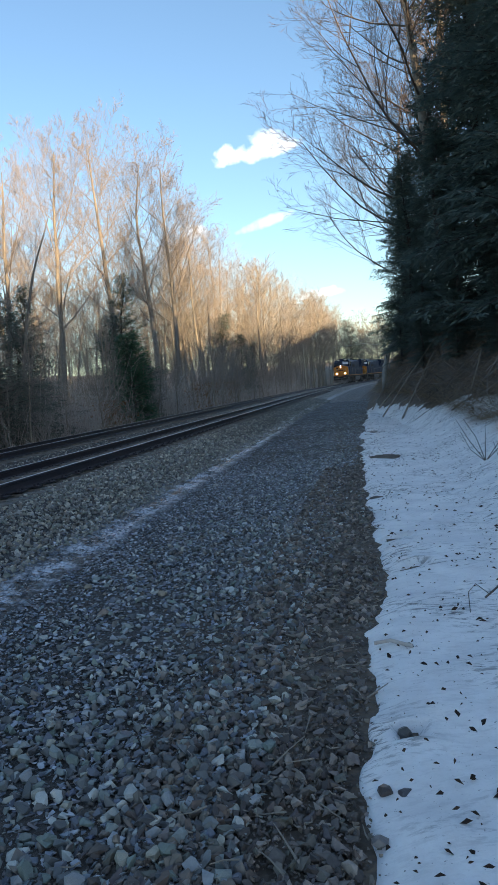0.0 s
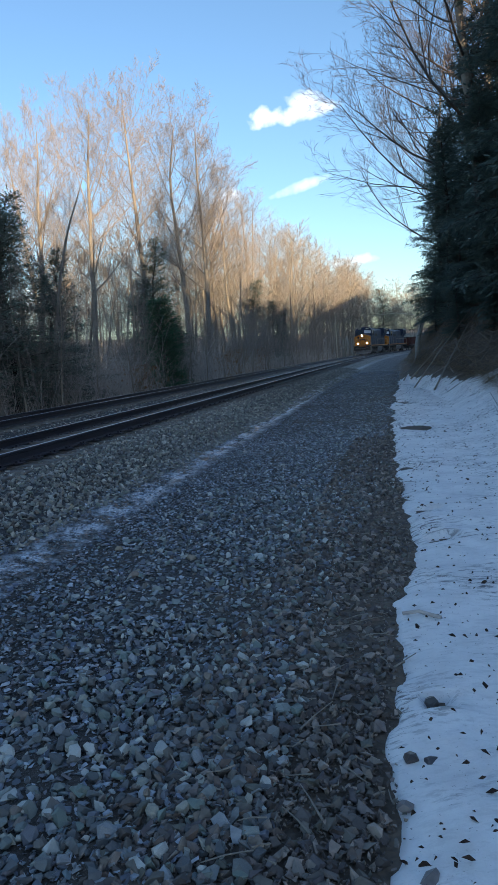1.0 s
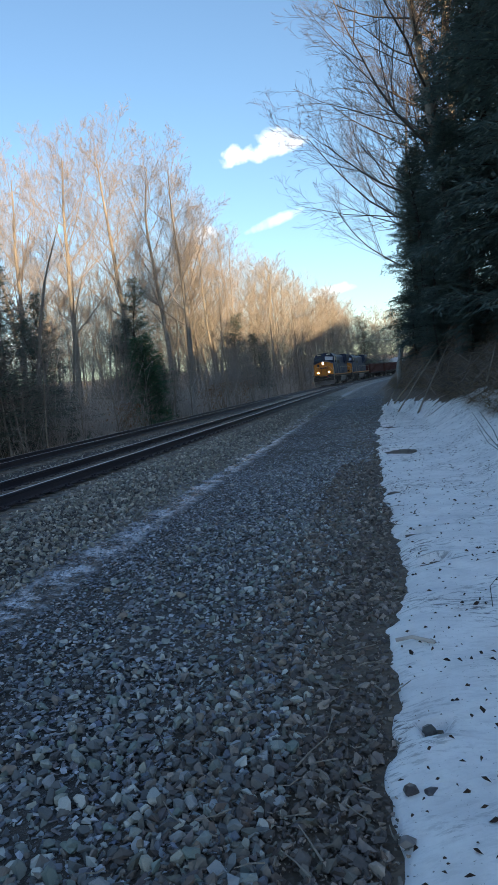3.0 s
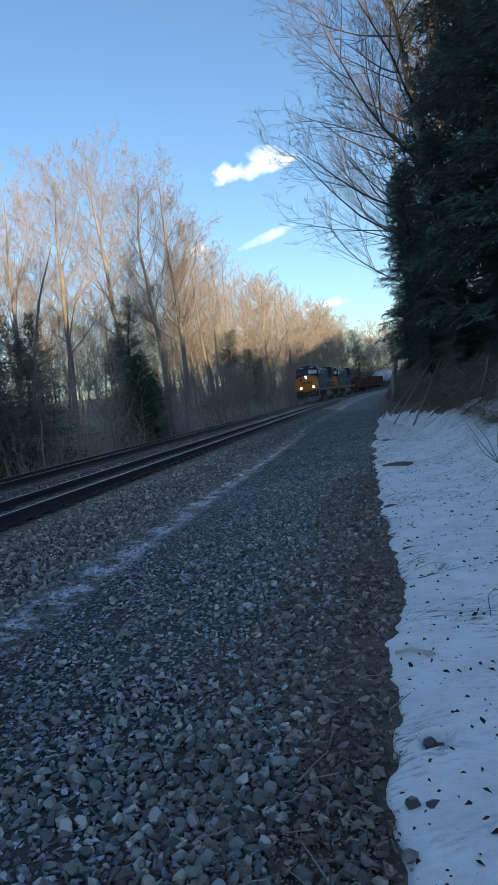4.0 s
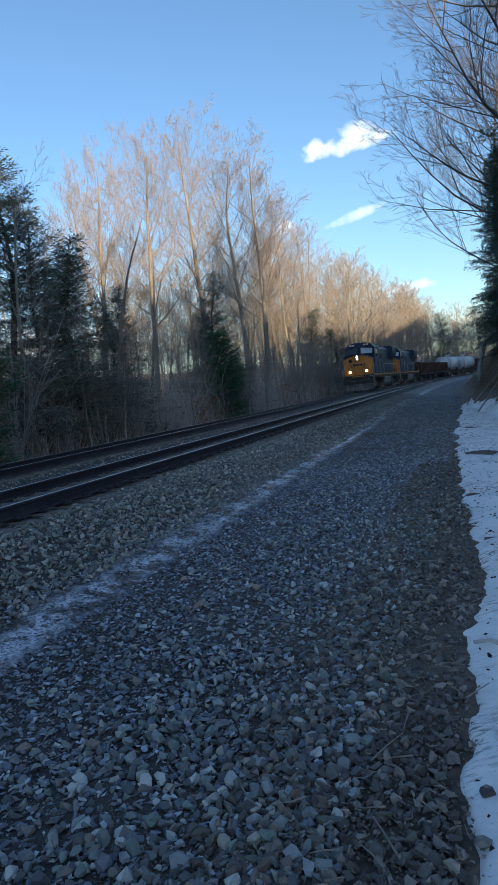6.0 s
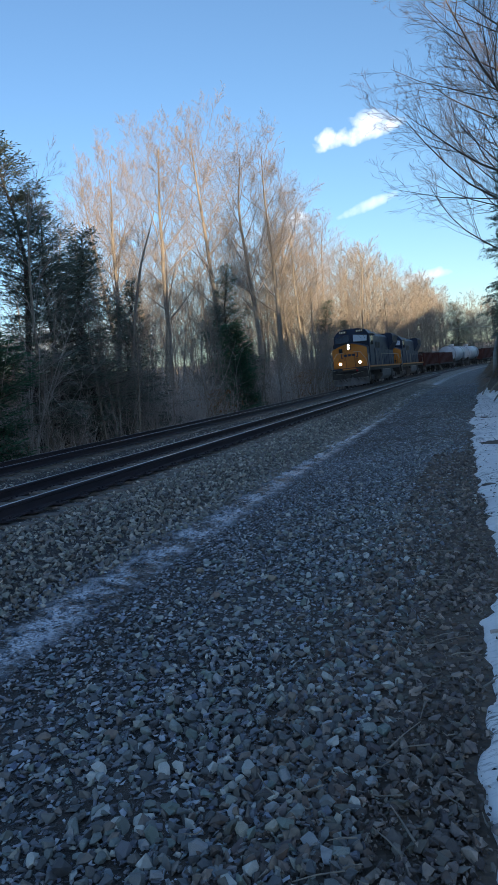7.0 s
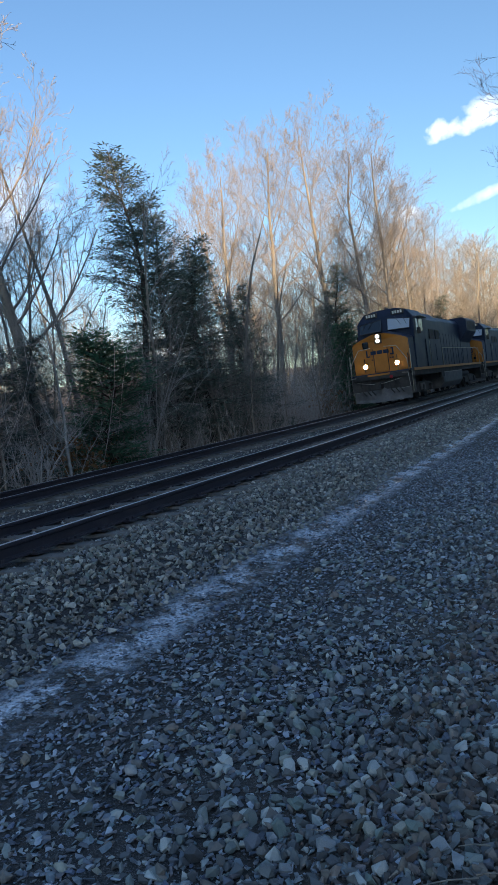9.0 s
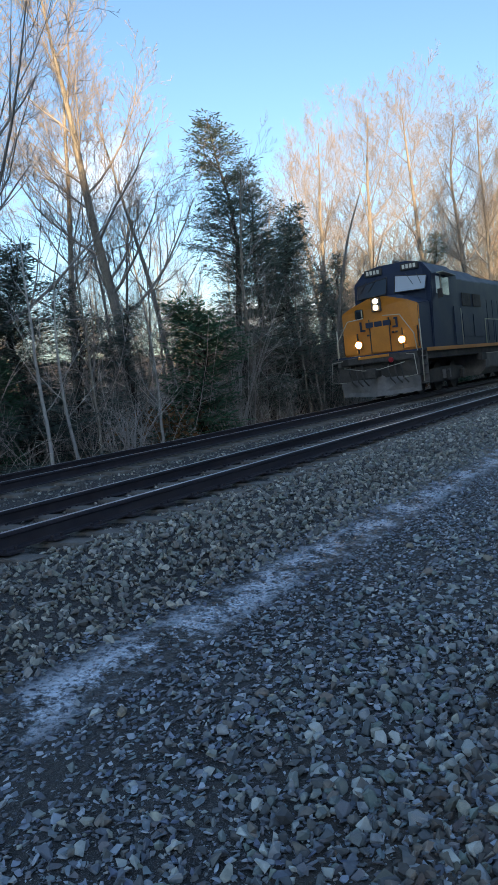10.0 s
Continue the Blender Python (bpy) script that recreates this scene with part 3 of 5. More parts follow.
def grow_tree(seed, tall, radius, fork=0.35, spread=0.75, limbs=16, lean=0.0, sub=(6, 5, 3), droop=0.0, lean_dir=(-1, 0), light=False, twig=None, fine=0.005, rise=0.5):
    """Trunk and crown meshes of a leafless tree: limbs rise from the upper trunk and split twice into fine twigs."""
    rng = np.random.RandomState(seed)
    trunk, crown = Tubes(), Tubes()
    n = 6 if light else 11
    pts, d = [np.array([0, 0, -0.3])], np.array([lean * lean_dir[0], lean * lean_dir[1], 1.0])
    for i in range(n):
        d = unit(d + rng.normal(0, 0.045, 3) + np.array([0, 0, 0.05]))
        pts.append(pts[-1] + d * tall * 0.95 / n)
    rad = [radius * (1.25 if i == 0 else 1) * (1 - i / (n + 0.6)) ** 0.8 + 0.008 for i in range(n + 1)]
    trunk.add(pts, rad, 5 if light else 8)

    def limb(p, d, length, r, level):
        k = 1 if level == len(sub) or (light and level) else (6, 4, 2, 1)[level]
        path = [p]
        for i in range(k):
            d = unit(d + rng.normal(0, 0.075 + 0.02 * level, 3) + np.array([0, 0, ((0.12, 0.09, 0.06)[level] - droop) if level < 3 else 0.03]))
            path.append(path[-1] + d * length / k)
        rr = [max(r * (1 - 0.75 * i / k), 0.004) for i in range(k + 1)]
        if level == len(sub):
            crown.strip(path[0], path[1], max(r * 0.8, fine), rng.normal(0, 1, 3))
        else:
            crown.add(path, rr, 5 if level == 0 and not light else 3)
        if level < len(sub):
            m = sub[level]
            for j in range(m):
                f = 0.12 + 0.88 * (j + rng.rand()) / m
                q = f * k
                a = int(min(q, k - 1))
                pos = path[a] + (path[a + 1] - path[a]) * (q - a)
                along = unit(path[a + 1] - path[a])
                side = unit(np.cross(along, rng.normal(0, 1, 3)))
                dd = unit(along * 0.9 + side * (0.62, 0.62, 0.6, 0.6)[level] + np.array([0, 0, 0.10]))
                limb(pos, dd, length * (0.55, 0.48, 0.46, 0.5)[level] * (1.25 - 0.6 * f), max(rr[a] * 0.55, 0.005), level + 1)

    for j in range(limbs):
        f = fork + (0.98 - fork) * (j + rng.rand() * 0.8) / limbs
        q = f * n
        a = int(min(q, n - 1))
        pos = pts[a] + (pts[a + 1] - pts[a]) * (q - a)
        an = j * 2.4 + rng.normal(0, 0.4)
        up = 0.30 + rise * f
        dd = unit(np.array([math.cos(an) * spread, math.sin(an) * spread, up]))
        limb(pos, dd, tall * (0.44 - 0.30 * f) * rng.uniform(0.6, 1.25), max(rad[a] * 0.34, 0.012), 0)
    return trunk.mesh("trunk", M_BARK), crown.mesh("crown", twig or M_TWIG)


def tree_thing(meshes, name="tree"):
    e = new(name)
    put(new("trunk", meshes[0]), e)
    put(new("crown", meshes[1]), e)
    return e


def set_tree(proto, s, d, size=1.0, turn=0.0, wide=None):
    x, y = line(s, d)
    z = float(ground_z([float(x)], [float(y)])[0])
    m = pose(float(x), float(y), z, 0, 0, turn)
    ob = copy_thing(proto, m)
    w = wide or size
    ob.matrix_basis = m @ Matrix.Diagonal((w, w, size, 1))
    return ob


def retire(proto):
    for o in (*proto.children_recursive, proto):
        bpy.data.objects.remove(o)


def build_bare_woods():
    tall = [tagged(tree_thing(grow_tree(10 + i, 20, 0.23, 0.36, 0.78, 20, sub=(7, 6, 4, 3), fine=0.0055)), "tall leafless hardwood at the wood's edge, fine pale twigs", "tree", "bare trees") for i in range(4)]
    mid = [tagged(tree_thing(grow_tree(30 + i, 14, 0.13, 0.22, 0.7, 13, sub=(5, 5, 4), fine=0.0055)), "slender leafless hardwood among brush", "tree", "bare trees") for i in range(4)]
    thin = [tagged(tree_thing(grow_tree(50 + i, 7, 0.055, 0.2, 0.55, 12, sub=(4, 4, 3))), "thin leafless sapling beside the track", "tree", "saplings") for i in range(3)]
    plain = [tagged(tree_thing(grow_tree(20 + i, 20, 0.15, 0.30, 0.65, 17, sub=(6, 6, 4), light=True, fine=0.008)), "tall leafless hardwood deeper in the wood", "tree", "bare trees") for i in range(3)]
    # the tall sunlit group: s, d, height, turn
    for k, (s, d, h, turn) in enumerate(((38.2, 14, 19.6, 10), (46.5, 13, 21.4, 80), (59.5, 14, 25, 150), (61, 12.5, 24, 220), (33, 15, 16.2, 300), (45, 21, 18, 40), (80, 17, 21, 100))):
        set_tree(tall[k % 4], s, d, h / 20, turn)
    # the nearer group seen last: one leaning trunk, straight ones, one at the edge
    lean = tagged(tree_thing(grow_tree(71, 16, 0.24, 0.30, 0.8, 19, 0.12, (7, 5, 4, 3), fine=0.006)), "leaning leafless hardwood with a broad crown", "tree", "bare trees")
    set_tree(lean, 13.0, 12, 1.0, 18)
    set_tree(tall[1], 12.2, 14.5, 0.72, 200)
    set_tree(mid[2], 14.5, 11.5, 0.95, 120)
    edge = tagged(tree_thing(grow_tree(77, 18, 0.22, 0.2, 1.0, 18, 0.05, (6, 5, 4, 3), fine=0.006)), "spreading leafless hardwood with long low limbs", "tree", "bare trees")
    set_tree(edge, 4.6, 10.0, 1.0, 40)
    set_tree(tall[3], 8.0, 19, 0.85, 40)
    rng = random.Random(11)
    for i in range(16):
        s = rng.uniform(-6, 80)
        d = rng.uniform(17, 36)
        set_tree(plain[i % 3], s, d, rng.uniform(0.42, 0.62), rng.uniform(0, 360))
    for i in range(64):
        s = rng.uniform(-4, 140)
        d = 9.0 + 16 * rng.random() ** 1.3
        set_tree(mid[i % 4], s, d, rng.uniform(0.45, 0.9), rng.uniform(0, 360))
    for i in range(90):
        s = rng.uniform(-2, 110)
        set_tree(thin[i % 3], s, rng.uniform(7.7, 10.5), rng.uniform(0.5, 1.0), rng.uniform(0, 360))
    for i in range(26):
        s = 72 + 105 * (i + rng.random()) / 26
        set_tree(plain[i % 3], s, rng.uniform(11, 19), rng.uniform(0.95, 1.18), rng.uniform(0, 360), rng.uniform(1.1, 1.4))
    for seed, s, d, h in ((61, 4.8, 7.8, 6.4), (63, 5.8, 7.9, 5.4), (62, 9.5, 8.3, 5.0)):
        meshes = grow_tree(seed, h, 0.05, 0.3, 0.6, 9, sub=(3, 3))
        for me in meshes:
            me.materials[0] = M_BIRCH
        pale = tagged(tree_thing(meshes), "thin pale sapling standing close to the track", "tree", "saplings")
        set_tree(pale, s, d, 1.0, 30)
        retire(pale)
    for p in (*tall, *plain, *mid, *thin, lean, edge):
        retire(p)
    # the bare hardwood above the bank, its twigs coloured dark to stand for shade
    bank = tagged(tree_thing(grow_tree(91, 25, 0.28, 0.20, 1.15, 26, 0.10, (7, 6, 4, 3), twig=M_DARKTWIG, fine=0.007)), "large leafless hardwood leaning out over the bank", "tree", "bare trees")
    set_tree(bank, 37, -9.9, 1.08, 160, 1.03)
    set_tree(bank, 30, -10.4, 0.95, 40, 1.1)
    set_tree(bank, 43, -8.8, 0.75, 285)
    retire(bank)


build_bare_woods()


def build_far_woods():
    """The wood that lines the far side of the curve, one mass of leafless trees."""
    rng = np.random.RandomState(8)
    base = [grow_tree(200 + i, 17, 0.12, 0.18, 0.85, 15, sub=(6, 7), light=True, fine=0.022) for i in range(4)]
    packs = []
    for t, c in base:
        vs, fs = [], []
        off = 0
        for me in (t, c):
            v = np.empty(len(me.vertices) * 3)
            me.vertices.foreach_get("co", v)
            fs += [[k + off for k in q.vertices] for q in me.polygons]
            vs.append(v.reshape(-1, 3))
            off += len(me.vertices)
        packs.append((np.concatenate(vs), np.array(fs)))
    V, F, off = [], [], 0
    for i in range(410):
        low = i % 3 == 0 or i >= 250
        if i < 250:
            s, d = rng.uniform(75, 300), 9.5 + 55 * rng.rand() ** 1.4
            if s > 235:
                d -= rng.uniform(0, 40)
        else:
            s, d = rng.uniform(-20, 90), rng.uniform(24, 70)
        x, y = line(s, d)
        v, f = packs[i % 4]
        k, a = (rng.uniform(0.25, 0.5) if low else rng.uniform(0.9, 1.2)), rng.uniform(0, 6.3)
        c, sn = math.cos(a) * k * 1.1, math.sin(a) * k * 1.1
        w = np.c_[v[:, 0] * c - v[:, 1] * sn + x, v[:, 0] * sn + v[:, 1] * c + y, v[:, 2] * k + ground_z([float(x)], [float(y)])[0]]
        V.append(w)
        F.append(f + off)
        off += len(w)
    me = mesh_of("far_woods", np.concatenate(V), np.concatenate(F), [M_BARK], smooth=True)
    tagged(new("far_woods", me), "distant leafless hardwoods lining the curve of the track", "woods", kind="stuff")


build_far_woods()


# ---- conifers ----
def grow_conifer(seed, tall, radius, width, bottom=0.06, density=1.0, droop=0.25, spray=0.3, mat=None, ragged=0.3, taper=0.8):
    """Trunk and crown of a conifer: uneven whorls of boughs, each a flat plume of side twigs set with small narrow sprays."""
    rng = np.random.RandomState(seed)
    trunk, boughs = Tubes(), Tubes()
    pts = [np.array([0.04 * i * math.sin(i + seed), 0.03 * i * math.cos(i * 1.3), -0.3 + (tall + 0.3) * i / 8]) for i in range(9)]
    trunk.add(pts, [radius * (1 - i / 8.6) for i in range(9)], 7)
    V, F = [], []
    up = np.array([0, 0, 1.0])

    def kite(p, t, l, w):
        b = np.cross(t, up + rng.normal(0, 0.35, 3))
        b = b / (np.linalg.norm(b) + 1e-6) * w
        n = len(V)
        V.extend([tuple(p), tuple(p + t * l * 0.4 + b), tuple(p + t * l), tuple(p + t * l * 0.4 - b)])
        F.append((n, n + 1, n + 2, n + 3))

    z = tall * bottom
    while z < tall * 0.985:
        f = z / tall
        reach = width * ((1 - f) ** taper * 0.95 + 0.05) * (0.82 + 0.18 * math.sin(z * 1.7 + seed))
        for k in range(rng.randint(6, 9)):
            an = rng.uniform(0, 2 * math.pi)
            L = max(0.3, reach * rng.uniform(1 - 1.8 * ragged, 1.0 + ragged * 0.5))
            rise = rng.uniform(-0.05, 0.35) + 0.7 * f
            out = np.array([math.cos(an), math.sin(an), 0])
            side = np.array([-math.sin(an), math.cos(an), 0])
            base = np.interp(z, [q[2] for q in pts], [q[0] for q in pts]) * np.array([1, 0, 0]) + np.array([0, 0, z + rng.uniform(-0.12, 0.12)])
            path = [base + out * L * q + up * L * (rise * q - droop * 2.2 * q * q) + side * L * 0.06 * rng.normal() * q for q in (0, 0.35, 0.7, 1.0)]
            boughs.add(path, [0.028 * (1 - 0.28 * i) * (0.4 + L / 4) for i in range(4)], 3)
            m = int((5 + L * 9) * density)
            for j in range(m):
                q = 0.12 + 0.88 * (j + rng.rand()) / m
                a = min(2, int(q * 3))
                p = path[a] + (path[a + 1] - path[a]) * (q * 3 - a)
                al = unit(path[a + 1] - path[a])
                sg = 1 if j % 2 else -1
                t = unit(al * rng.uniform(0.35, 0.9) + side * sg * rng.uniform(0.5, 0.9) + up * rng.normal(-0.12, 0.2))
                l = (0.35 + 0.30 * L * (1.08 - q)) * rng.uniform(0.6, 1.2)
                # one side twig: sprays along it, drooping towards its end
                c = max(3, int(l / spray * 2.7))
                for i in range(c):
                    g = p + t * l * (i / c) - up * 0.10 * l * (i / c) ** 2 + rng.normal(0, 0.03, 3)
                    s2 = 1 if i % 2 else -1
                    t2 = unit(t + np.cross(up, t) * s2 * rng.uniform(0.2, 0.9) + up * rng.normal(-0.1, 0.25))
                    kite(g, t2, spray * rng.uniform(0.7, 1.4), spray * rng.uniform(0.11, 0.19))
        z += (0.20 + 0.16 * (1 - f)) * (tall / 9) ** 0.6
    crown = mesh_of("crown", V, F, [mat])
    n = len(trunk.v)
    trunk.v += boughs.v
    trunk.f += [tuple(k + n for k in q) for q in boughs.f]
    return trunk.mesh("trunk", M_DARKBARK), crown


def conifer_thing(meshes, label, name="conifer"):
    e = new(name)
    put(new("trunk", meshes[0]), e)
    put(new("crown", meshes[1]), e)
    return tagged(e, label, "conifer", "conifers")


def build_conifers():
    spruce = conifer_thing(grow_conifer(3, 11.5, 0.16, 3.5, 0.08, 0.72, 0.06, 0.165, M_SPRUCE, 0.32, 0.75), "ragged evergreen with a thin yellowish top")
    hem = conifer_thing(grow_conifer(6, 8, 0.12, 2.9, 0.04, 0.65, 0.10, 0.16, M_HEMLOCK, 0.33), "dense dark green hemlock at the wood's edge")
    pine = conifer_thing(grow_conifer(9, 4.6, 0.07, 1.5, 0.05, 0.9, 0.0, 0.16, M_PINE, 0.25, 0.6), "young green pine beside the track")
    # across the line: s, d, height, turn, width factor
    for p, h0, s, d, h, turn, w in (
            (spruce, 11.5, 17.2, 10.2, 12.1, 20, 1.15), (spruce, 11.5, 19.8, 10.8, 10.6, 90, 1.15), (hem, 8, 23.0, 11.0, 9.6, 10, 1.1), (spruce, 11.5, 21.4, 10.2, 8.4, 200, 1.4), (hem, 8, 26.0, 10.8, 6.8, 200, 0.95), (hem, 8, 28.8, 11.4, 8.0, 310, 0.9),
            (hem, 8, 6.4, 10.4, 6.4, 100, 1.4), (hem, 8, 9.0, 11.0, 5.6, 220, 1.45), (hem, 8, 3.2, 11.0, 7.2, 330, 1.3), (hem, 8, 11.2, 10.8, 4.8, 20, 1.4), (hem, 8, 4.6, 9.8, 6.2, 60, 1.3), (hem, 8, 2.0, 9.6, 6.6, 260, 1.3), (hem, 8, 7.8, 12.2, 6.0, 10, 1.4),
            (pine, 4.6, 11.9, 8.5, 4.6, 0, 1.4), (pine, 4.6, 4.4, 9.2, 3.4, 50, 0.9), (spruce, 11.5, 43.0, 11, 10.4, 150, 1.1), (hem, 8, 41.5, 11.5, 7.6, 80, 1.2), (pine, 4.6, 36.8, 8.7, 5.6, 80, 1.25), (pine, 4.6, 39.8, 9.4, 3.8, 200, 1.3),
            (hem, 8, 44.5, 10, 5.0, 250, 0.9), (hem, 8, 76.4, 11, 10.4, 10, 1.0), (hem, 8, 82, 10.2, 8.4, 100, 1.0), (hem, 8, 87, 10.4, 6.4, 200, 0.8), (hem, 8, 97, 12, 8.0, 40, 0.8), (spruce, 11.5, 184, 13, 16.5, 0, 1.4),
            (hem, 8, 178, 12, 9, 0, 1.0)):
        k = h / h0
        set_tree(p, s, d, k, turn, k * w)
    for p in (spruce, hem, pine):
        retire(p)
    # big hemlocks on the bank by the road
    big = [conifer_thing(grow_conifer(21 + i, 17, 0.28, 4.3, 0.02, 0.9, 0.13, 0.25, M_HEMLOCK, 0.28, 0.8), "tall dark hemlock on the steep bank above the road") for i in range(2)]
    for k, (s, d, h, turn, w) in enumerate(((20.5, -12.2, 18, 0, 0.95), (23.5, -10.7, 14, 260, 0.9), (30, -9.6, 13, 80, 0.8), (22.5, -9.0, 8.0, 140, 0.95), (27, -8.1, 8.5, 220, 1.0), (33, -8.0, 9.5, 60, 0.85), (16.5, -11.4, 17, 130, 0.95), (28, -11.6, 21, 200, 0.9), (38, -9.0, 11, 30, 0.8),
                                         (52, -9.2, 11, 100, 0.8), (25, -13.2, 20, 20, 1.0), (16.5, -10.2, 4.6, 20, 1.2), (19.5, -9.2, 4.6, 70, 1.2), (13, -11.0, 5.0, 170, 1.0), (24, -8.3, 4.5, 270, 1.1), (15, -9.7, 2.4, 10, 1.3), (18, -8.9, 2.2, 200, 1.3), (21.5, -8.0, 2.4, 110, 1.3), (29, -7.5, 3.0, 310, 1.2))):
        set_tree(big[k % 2], s, d, h / 17, turn, h / 17 * w / 0.9)
    for p in big:
        retire(p)


build_conifers()


# ---- the train ----
def bar_run(points, r, name, mat, parent, label=""):
    return part(name, rod(points, r), mat, parent, label, True)


def wheelset(parent, x, r):
    """An axle with two flanged wheels, turning about its own middle."""
    bm = disc((0, 0, 0), "y", 0.08, 1.5, 10)
    for sy in (-1, 1):
        disc((0, sy * 0.755, 0), "y", r, 0.13, 24, bm)
        disc((0, sy * 0.685, 0), "y", r + 0.028, 0.03, 24, bm)
        disc((0, sy * 0.83, 0), "y", r * 0.28, 0.10, 12, bm)
        for k in range(6):
            an = k * math.pi / 3
            disc((math.cos(an) * r * 0.6, sy * 0.824, math.sin(an) * r * 0.6), "y", 0.05, 0.012, 8, bm)
    ob = part("wheelset", bm, M_BLACK, parent, "worn steel wheels on an axle")
    ob.location = (x, 0, r)
    return ob


def truck(parent, x, axles, r, mat=None):
    """Side frames, springs, axle boxes and wheelsets of a truck whose middle is at x."""
    half = max(abs(a) for a in axles)
    sets = []
    for sy in (-1, 1):
        y = sy * 1.06
        out = [(x - half - 0.45, 0.62), (x - half - 0.35, 0.40), (x - half + 0.35, 0.36), (x - 0.5, 0.34), (x + 0.5, 0.34), (x + half - 0.35, 0.36), (x + half + 0.35, 0.40), (x + half + 0.45, 0.62),
               (x + half + 0.2, 0.82), (x + 0.6, 0.88), (x - 0.6, 0.88), (x - half - 0.2, 0.82)]
        bm = prism(out, "y", y - 0.07, y + 0.07, 0.015)
        for a in axles:
            box(x + a - 0.17, x + a + 0.17, y - 0.05, y + 0.16 * sy + 0.02, r - 0.17, r + 0.17, 0.03, bm)
        part("side_frame", bm, mat or M_BLACK, parent)
        for k in (-0.28, 0.28):
            sp = disc((x + k, y + 0.09 * sy, 0.62), "z", 0.085, 0.34, 10)
            for j in range(5):
                disc((x + k, y + 0.09 * sy, 0.5 + j * 0.06), "z", 0.10, 0.025, 10, sp)
            part("spring", sp, M_GREYSTEEL, parent)
    for a in axles:
        sets.append((wheelset(parent, x + a, r), r))
    return sets


def glyph_bars(parent, x, y0, y1, z0, z1, n):
    """Plain bars standing for characters, on a plate that faces forward."""
    w = (y1 - y0) / n
    for i in range(n):
        part("glyph", box(x, x + 0.006, y0 + i * w + w * 0.16, y0 + (i + 1) * w - w * 0.16, z0, z1), M_PLATE, parent)


def build_locomotive(lead):
    """A six-axle road diesel with a wide cab. Forward is +x, the coupler's face at 0, the rail heads at height 0."""
    e = tagged(new("locomotive"), "dark blue diesel freight locomotive with a yellow nose and lit headlights" if lead else "second dark blue diesel locomotive, yellow nose, coupled behind",
               "locomotive", "locomotives")
    # underframe and walkway
    part("underframe", box(-21.7, -0.55, -1.45, 1.45, 1.22, 1.52, 0.02), M_BLACK, e)
    part("walkway", box(-21.7, -0.62, -1.53, 1.53, 1.52, 1.58, 0.008), M_BLUE, e)
    for sy in (-1, 1):
        part("sill_stripe", box(-21.5, -1.3, sy * 1.535 - 0.006, sy * 1.535 + 0.006, 1.47, 1.60), M_YELLOW, e, "dull yellow sill stripe")
    # pilot, plow and coupler
    plow = bmesh.new()
    for sy in (-1, 1):
        pts = [(-0.62, 0, 0.95), (-0.62, sy * 1.42, 0.95), (-0.75, sy * 1.42, 0.20), (-0.30, 0, 0.14)]
        back = [(px - 0.08, py, pz) for px, py, pz in pts]
        f = [plow.verts.new(p) for p in pts]
        b = [plow.verts.new(p) for p in back]
        plow.faces.new(f)
        plow.faces.new(b[::-1])
        for i in range(4):
            plow.faces.new((f[i], b[i], b[(i + 1) % 4], f[(i + 1) % 4]))
    bmesh.ops.recalc_face_normals(plow, faces=plow.faces[:])
    part("snowplow", plow, M_GREYSTEEL, e, "dusty grey steel snowplow")
    part("pilot", box(-0.95, -0.62, -1.48, 1.48, 0.72, 1.30, 0.02), M_BLACK, e)
    cp = box(-0.62, -0.22, -0.12, 0.12, 0.80, 1.04, 0.03)
    box(-0.25, 0.0, -0.17, 0.15, 0.76, 1.10, 0.05, cp)
    part("coupler", cp, M_BLACK, e)
    part("anticlimber", prism([(-0.35, -0.95), (-0.35, 0.95), (-0.62, 1.45), (-0.95, 1.45), (-0.95, -1.45), (-0.62, -1.45)], "z", 1.28, 1.50, 0.015), M_BLACK, e)
    part("step_edge", box(-0.36, -0.325, -0.55, 0.55, 1.44, 1.53, 0.006), M_YELLOW, e, "bright yellow step edge")
    for i, y in enumerate((-0.95, -0.72, -0.50, 0.46, 0.70, 0.92)):
        bar_run([(-0.48, y, 1.24), (-0.30, y + 0.03, 1.02), (-0.32, y + 0.10, 0.70), (-0.40, y + 0.22, 0.52)], 0.026, "air_hose", M_BLACK, e)
    part("marker_lamp", disc((-0.335, 0.62, 1.32), "x", 0.085, 0.05, 16), M_RED, e, "red marker housing")
    bar_run([(-0.30, -1.1, 1.2), (-0.12, -0.3, 1.05), (-0.10, 0.3, 1.05), (-0.30, 1.1, 1.2)], 0.012, "lift_lever", M_RAILING, e)
    for sy in (-1, 1):
        st = bmesh.new()
        for k in range(4):
            box(-1.35, -0.85, sy * 1.30 - 0.2, sy * 1.30 + 0.2, 0.42 + k * 0.30, 0.455 + k * 0.30, 0.005, st)
        box(-1.38, -1.35, sy * 1.30 - 0.2, sy * 1.30 + 0.2, 0.38, 1.5, 0, st)
        part("corner_steps", st, M_GREYSTEEL, e, "grey steel corner steps")
        bar_run([(-0.86, sy * 1.50, 0.50), (-0.86, sy * 1.52, 1.55), (-0.86, sy * 1.52, 2.55)], 0.02, "grab_post", M_RAILING, e, "pale upright grab rail")
        bar_run([(-0.62, sy * 1.45, 1.52), (-0.58, sy * 1.40, 2.1), (-0.60, sy * 0.95, 2.78), (-0.60, sy * 0.35, 2.82)], 0.016, "front_handrail", M_RAILING, e, "pale bent handrail")
        bar_run([(-0.36, sy * 1.15, 1.45), (-0.20, sy * 1.48, 1.42), (-0.20, sy * 1.54, 0.75), (-0.28, sy * 1.05, 0.70)], 0.015, "foot_rail", M_RAILING, e)
    # nose: full width, chamfered at the upper corners, sloping back
    nose = bmesh.new()
